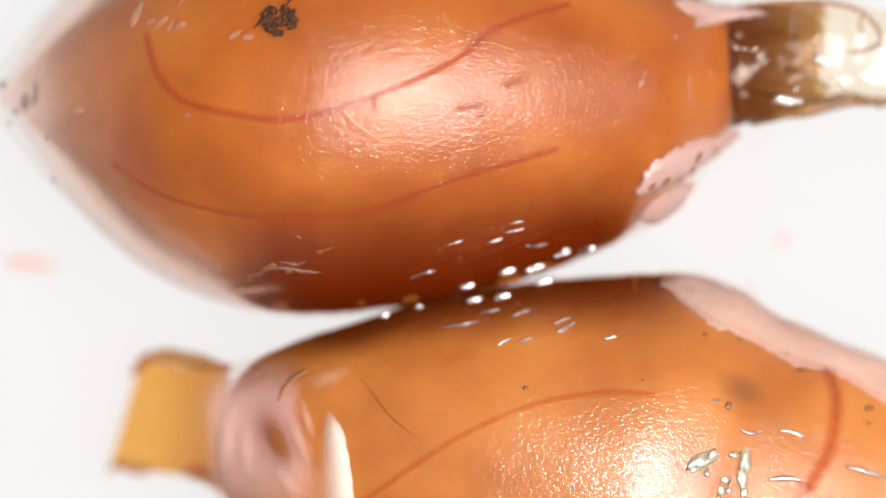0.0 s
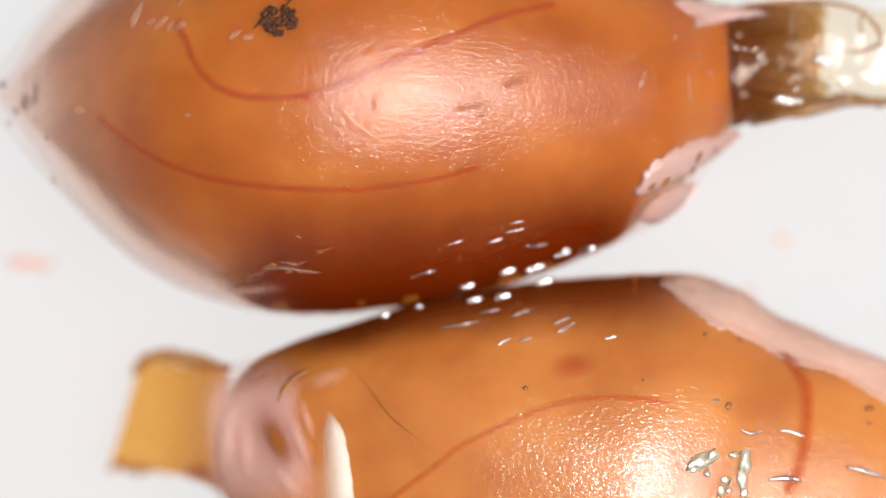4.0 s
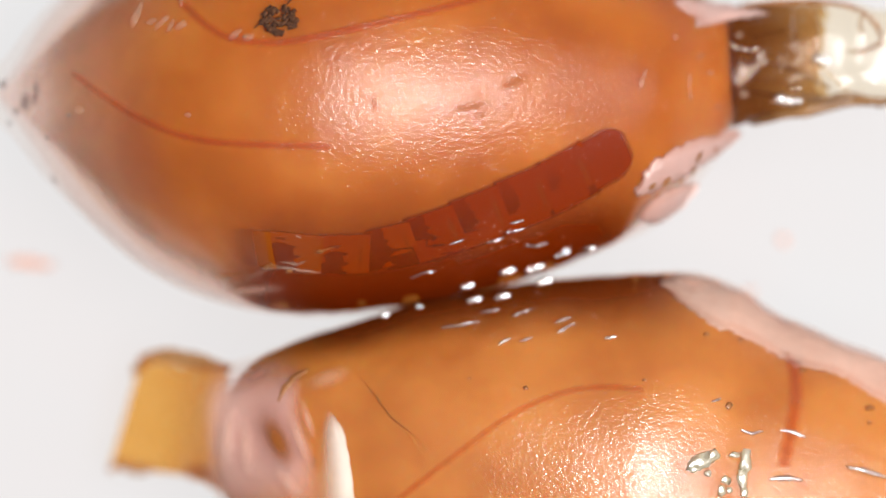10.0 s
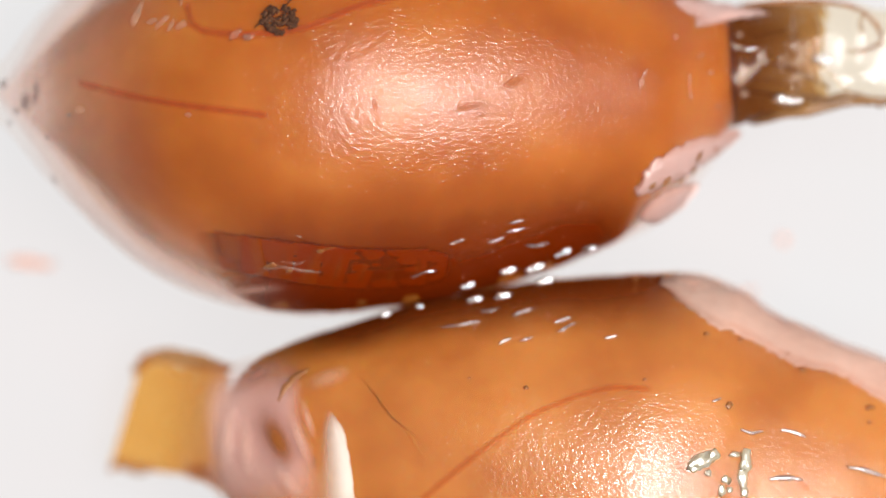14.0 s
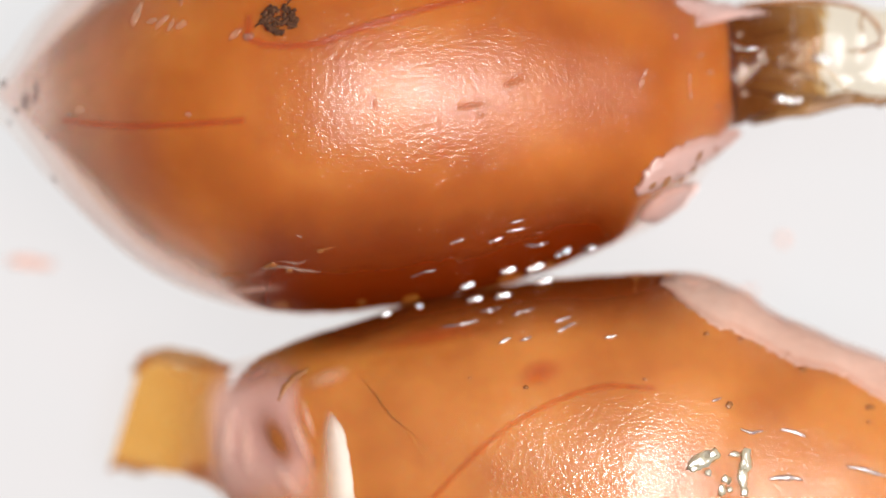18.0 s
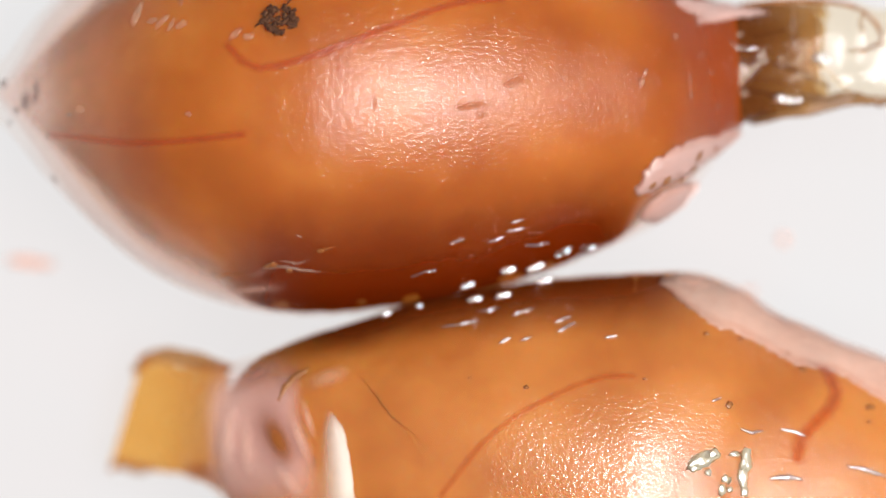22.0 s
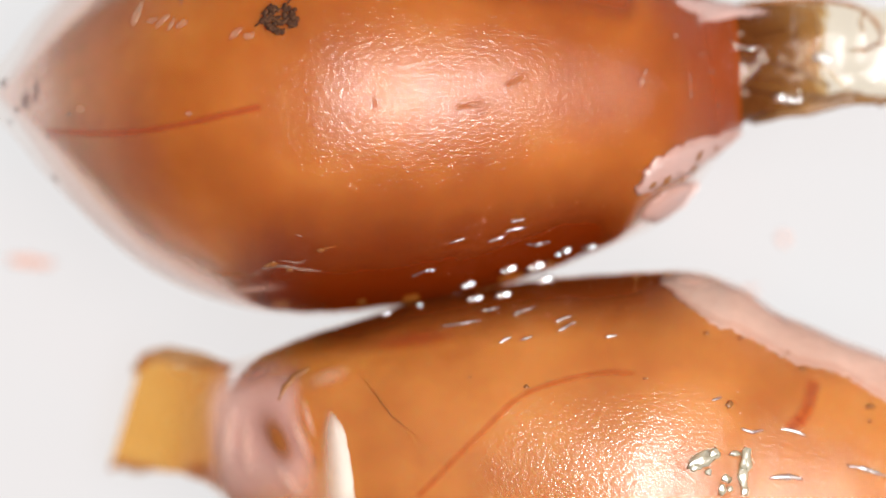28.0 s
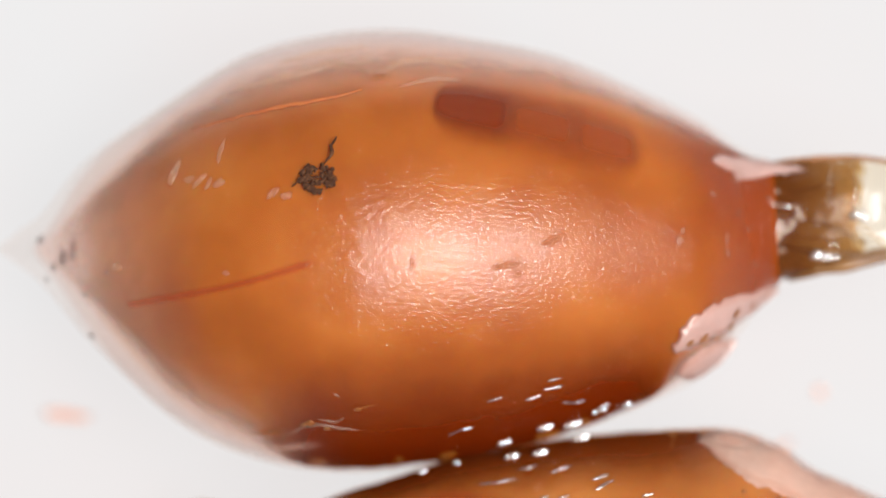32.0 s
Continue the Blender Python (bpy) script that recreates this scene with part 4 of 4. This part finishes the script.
def motions():
    loop_worm.crawl([
        (0, 0, [(260, 60), (280, 130), (330, 180), (430, 205), (520, 210), (650, 175), (800, 110), (880, 50), (1000, 10)]),
        (1, 0, [(280, 50), (300, 130), (380, 180), (500, 194), (620, 160), (800, 90), (940, 20), (1050, 0)]),
        (2, 0, [(300, 50), (330, 130), (400, 165), (500, 170), (600, 150), (800, 90), (920, 20), (1040, 0)]),
        (3, 0, [(310, 50), (350, 128), (420, 168), (560, 168), (680, 118), (880, 28), (1000, 0)]),
        (6, 0, [(335, 0), (350, 110), (440, 170), (560, 150), (750, 90), (900, 40), (1100, 5)]),
        (7, 0, [(368, 10), (390, 90), (468, 128), (548, 112), (648, 78), (848, 35), (1040, 0)]),
        (8, 0, [(350, 0), (380, 65), (460, 94), (600, 76), (760, 40), (900, 0), (1050, -20)]),
        (9, 0, [(330, 0), (400, 80), (500, 95), (600, 75), (850, 5), (1000, -30)]),
        (10, 0, [(320, 5), (388, 60), (468, 76), (568, 64), (800, 10), (950, -30)]),
        (11, 0, [(300, 20), (380, 62), (480, 66), (600, 40), (700, 0), (900, -40)]),
        (12, 0, [(300, 40), (380, 60), (460, 60), (560, 35), (640, 0), (800, -40)]),
        (13, 0, [(310, 50), (400, 55), (470, 50), (550, 30), (640, 0), (800, -40)]),
        (14, 0, [(330, 10), (350, 50), (430, 62), (540, 50), (640, 10), (800, -30)]),
        (17, 0, [(390, 20), (400, 70), (450, 80), (560, 60), (800, 10), (950, -20)]),
        (18, 0, [(440, 30), (450, 75), (550, 80), (640, 50), (780, 10), (900, -10)]),
        (19, 0, [(390, 30), (400, 85), (500, 97), (600, 70), (750, 30), (880, 0)]),
        (20, 0, [(370, 40), (390, 90), (450, 110), (560, 80), (700, 40), (850, 10)]),
        (21, 1, [(390, 70), (440, 125), (540, 110), (650, 60), (800, 10), (900, 0)]),
        (22, 2, [(400, 80), (450, 120), (540, 105), (660, 60), (800, 10), (900, 0)]),
        (23, 3, [(420, 80), (450, 120), (540, 118), (660, 70), (760, 20), (860, 0)]),
        (24, 3, [(430, 70), (470, 110), (560, 110), (660, 70), (760, 20), (860, 0)]),
        (25, 4, [(430, 90), (480, 120), (560, 110), (660, 70), (760, 20), (860, 0)]),
        (28, 10, [(430, 90), (480, 120), (560, 110), (660, 70), (760, 20), (860, 0)]),
        (32, 10, [(430, 90), (480, 120), (560, 110), (660, 70), (760, 20), (860, 0)]),
    ])
    belly_worm.crawl([
        (0, 0, [(200, 290), (300, 350), (470, 385), (650, 375), (800, 320), (1000, 260)]),
        (1, 0, [(180, 260), (280, 330), (480, 374), (660, 360), (900, 300)]),
        (2, 0, [(190, 260), (300, 325), (460, 350), (650, 345), (860, 285)]),
        (3, 0, [(170, 208), (260, 278), (400, 328), (600, 338), (760, 318), (860, 290)]),
        (6, 0, [(190, 205), (320, 290), (500, 325), (640, 320), (850, 280)]),
        (7, 0, [(180, 170), (308, 248), (448, 288), (628, 278), (760, 250)]),
        (8, 0, [(140, 140), (220, 210), (340, 250), (500, 264), (640, 255)]),
        (9, 0, [(160, 145), (300, 230), (500, 260), (640, 255)]),
        (10, 0, [(128, 130), (248, 210), (368, 250), (588, 260)]),
        (11, 0, [(150, 145), (300, 228), (480, 252), (580, 250)]),
        (12, 0, [(148, 170), (308, 212), (528, 228)]),
        (13, 0, [(140, 138), (280, 190), (470, 212)]),
        (14, 0, [(140, 148), (280, 180), (470, 205)]),
        (17, 0, [(100, 200), (250, 212), (480, 200)]),
        (18, 0, [(110, 215), (250, 225), (430, 215)]),
        (19, 0, [(130, 230), (300, 240), (480, 225)]),
        (20, 0, [(130, 230), (280, 235), (480, 215)]),
        (21, 0, [(130, 238), (300, 243), (480, 215)]),
        (22, 0, [(90, 240), (250, 255), (430, 240)]),
        (23, 0, [(85, 240), (200, 255), (350, 245), (480, 220)]),
        (24, 0, [(90, 235), (250, 230), (470, 190)]),
        (25, 0, [(85, 235), (280, 225), (500, 180)]),
        (28, 0, [(85, 235), (250, 235), (470, 190)]),
        (29, 0, [(100, 240), (250, 235), (460, 190)]),
        (30, 0, [(130, 250), (347, 222), (507, 176)]),
        (31, 0, [(140, 264), (348, 228), (468, 178)]),
        (32, 0, [(160, 262), (335, 228), (475, 188)]),
    ])
    head_worm.crawl([
        (0, 20, [(480, 500), (640, 505), (800, 465), (1000, 410)]),
        (3, 20, [(480, 500), (640, 500), (800, 465), (980, 410)]),
        (5.8, 20, [(480, 500), (600, 500), (760, 460), (900, 420)]),
        (6.5, 1, [(480, 505), (580, 490), (680, 465), (780, 440)]),
        (6.8, 0, [(500, 500), (580, 480), (680, 450), (780, 425)]),
        (7.2, 0, [(480, 500), (580, 470), (680, 430), (775, 390)]),
        (7.6, 0, [(420, 450), (540, 450), (690, 390), (835, 320)]),
        (8, 0, [(430, 440), (560, 430), (740, 365), (905, 305)]),
        (8.4, 0, [(400, 425), (540, 425), (720, 405), (875, 375)]),
        (8.8, 1, [(440, 470), (560, 470), (760, 445), (960, 395)]),
        (9.2, 1, [(470, 485), (660, 472), (860, 430), (1035, 370)]),
        (9.6, 0, [(500, 482), (700, 468), (930, 395), (1100, 312)]),
        (10, 0, [(400, 435), (648, 450), (930, 355), (1115, 255)]),
        (10.4, 0, [(420, 415), (653, 432), (860, 375), (1082, 240)]),
        (10.8, 0, [(370, 411), (560, 424), (767, 368), (940, 245)]),
        (11.2, 0, [(370, 411), (566, 415), (798, 335), (945, 240)]),
        (11.6, 0, [(360, 398), (622, 398), (780, 365), (895, 332)]),
        (12, 0, [(325, 395), (480, 397), (640, 394), (775, 386)]),
        (12.4, 0, [(310, 385), (430, 388), (550, 396), (650, 402)]),
        (12.8, 0, [(320, 370), (440, 380), (560, 405), (650, 425)]),
        (13.2, 0, [(320, 385), (450, 400), (590, 430), (695, 446)]),
        (13.6, 1, [(270, 390), (450, 420), (620, 450), (735, 462)]),
        (14, 2, [(360, 440), (500, 465), (640, 480), (780, 475)]),
        (14.6, 20, [(400, 465), (520, 490), (640, 495), (780, 475)]),
        (15.5, 20, [(460, 500), (560, 520), (680, 505), (800, 470)]),
        (22, 20, [(460, 500), (560, 522), (700, 505), (860, 465)]),
        (25, 20, [(480, 500), (620, 515), (800, 475), (1000, 420)]),
        (32, 20, [(460, 500), (560, 522), (700, 505), (860, 465)]),
    ])
    wedge_worm.crawl([
        (0, 30, [(1100, 330), (1140, 300), (1170, 260)]),
        (15, 30, [(1100, 330), (1140, 300), (1170, 260)]),
        (16, 2, [(1150, 310), (1160, 270), (1160, 220)]),
        (16.6, 0, [(1120, 330), (1150, 250), (1148, 150)]),
        (17, 0, [(1070, 360), (1130, 285), (1185, 175)]),
        (17.4, 0, [(1050, 340), (1120, 280), (1200, 190)]),
        (17.8, 1, [(1080, 330), (1130, 310), (1180, 280)]),
        (18.2, 30, [(1080, 350), (1130, 330), (1180, 300)]),
        (32, 30, [(1080, 350), (1130, 330), (1180, 300)]),
    ])
    neck_worm.slide([
        (0, -420, 60), (17.4, -420, 60), (18.2, -160, 25), (19, 0, 0), (20, 2, 0), (22, 1, 0),
        (25, 0, 0), (28, 2, 0), (30, 2, 0), (32, 2, 0),
    ], 0.8)
    back_worm.crawl([
        (0, 40, [(800, -60), (960, -40), (1120, 0)]),
        (20, 30, [(800, -60), (960, -40), (1120, 0)]),
        (26.5, 30, [(800, -60), (960, -40), (1120, 0)]),
        (28, 1, [(780, -72), (900, -50), (1110, 0)]),
        (30, 0, [(724, -90), (834, -66), (954, -36), (1130, 12)]),
        (32, 0, [(718, -96), (834, -72), (954, -42), (1130, 10)]),
    ])
    arc_worm.crawl([
        (0, 0, [(640, 890), (740, 820), (830, 765), (950, 715), (1080, 695), (1170, 700)]),
        (6, 0, [(690, 890), (760, 835), (830, 780), (950, 725), (1060, 705), (1180, 710)]),
        (8, 0, [(660, 880), (750, 810), (840, 750), (940, 700), (1100, 680)]),
        (9, 0, [(680, 885), (790, 800), (900, 725), (1000, 690), (1130, 685)]),
        (13, 0, [(740, 885), (860, 790), (950, 730), (1060, 690), (1150, 690)]),
        (17, 2, [(760, 885), (860, 790), (950, 730), (1060, 690), (1150, 690)]),
        (23, 0, [(780, 880), (860, 780), (960, 710), (1060, 670), (1130, 665)]),
        (28, 0, [(740, 880), (850, 770), (930, 700), (1050, 665), (1130, 665)]),
        (32, 0, [(740, 880), (850, 770), (930, 700), (1050, 665), (1130, 665)]),
    ])
    side_worm.crawl([
        (0, 2, [(1455, 640), (1480, 700), (1470, 790), (1420, 880)]),
        (1, 2, [(1430, 630), (1450, 740), (1420, 830)]),
        (2, 0, [(1390, 610), (1425, 660), (1440, 720), (1420, 820)]),
        (3, 0, [(1380, 608), (1424, 688), (1424, 790), (1390, 860)]),
        (6, 0, [(1380, 640), (1435, 690), (1425, 780), (1410, 870)]),
        (7, 0, [(1388, 618), (1438, 688), (1418, 828)]),
        (8, 3, [(1420, 680), (1430, 780), (1400, 850)]),
        (10, 1, [(1398, 620), (1408, 700), (1388, 820)]),
        (11, 0, [(1370, 618), (1400, 688), (1380, 828)]),
        (12, 0, [(1378, 628), (1398, 708), (1388, 828)]),
        (13, 2, [(1390, 620), (1400, 700), (1390, 800)]),
        (14, 3, [(1410, 660), (1405, 710), (1400, 760)]),
        (17, 0, [(1428, 600), (1458, 680), (1428, 840)]),
        (18, 6, [(1440, 600), (1450, 650), (1450, 760)]),
        (20, 4, [(1490, 640), (1500, 680), (1480, 730)]),
        (21, 2, [(1460, 640), (1475, 680), (1460, 730)]),
        (22, 0, [(1428, 620), (1478, 700), (1418, 780), (1410, 830)]),
        (24, 2, [(1460, 680), (1475, 720), (1455, 770)]),
        (25, 0, [(1428, 658), (1448, 718), (1408, 748)]),
        (28, 1, [(1440, 680), (1425, 730), (1400, 760)]),
        (29, 0, [(1445, 670), (1420, 740), (1380, 790)]),
        (30, 0, [(1430, 650), (1425, 690), (1400, 760)]),
        (31, 0, [(1428, 650), (1400, 740), (1350, 800)]),
        (32, 0, [(1428, 650), (1400, 740), (1350, 800)]),
    ])
    spot_worm.crawl([
        (0, 20, [(960, 660), (1030, 640)]),
        (6, 0, [(985, 650), (1055, 640)]),
        (8, 20, [(985, 650), (1055, 640)]),
        (16.5, 20, [(930, 670), (990, 650)]),
        (18, 0, [(920, 672), (985, 650)]),
        (20, 0, [(905, 668), (970, 645)]),
        (21, 0, [(905, 664), (970, 640)]),
        (22.5, 20, [(900, 660), (965, 640)]),
        (24.5, 0, [(885, 615), (940, 605)]),
        (25.5, 0, [(880, 615), (940, 605)]),
        (27.5, 20, [(880, 615), (940, 605)]),
        (32, 20, [(880, 615), (940, 605)]),
    ])
    smudge_worm.crawl([
        (0, 0, [(1275, 678), (1362, 705)]),
        (1, 0, [(1262, 685), (1350, 708)]),
        (3, 0, [(1250, 690), (1335, 705)]),
        (5, 20, [(1250, 690), (1335, 705)]),
        (32, 20, [(1250, 690), (1335, 705)]),
    ])
    streak_worm.crawl([
        (0, 12, [(700, 610), (780, 600), (850, 590)]),
        (15, 12, [(700, 610), (780, 600), (850, 590)]),
        (17, 0, [(680, 610), (760, 595), (840, 580)]),
        (20, 0, [(668, 615), (760, 608), (848, 600)]),
        (21, 0, [(680, 612), (760, 602), (830, 596)]),
        (22, 4, [(680, 612), (760, 602), (830, 596)]),
        (25, 4, [(680, 615), (760, 608), (850, 605)]),
        (28, 2, [(640, 612), (720, 605), (800, 595)]),
        (29, 0, [(680, 615), (770, 608), (860, 612)]),
        (30, 0, [(650, 605), (760, 606), (867, 622)]),
        (32, 0, [(650, 605), (760, 606), (867, 622)]),
    ])


motions()
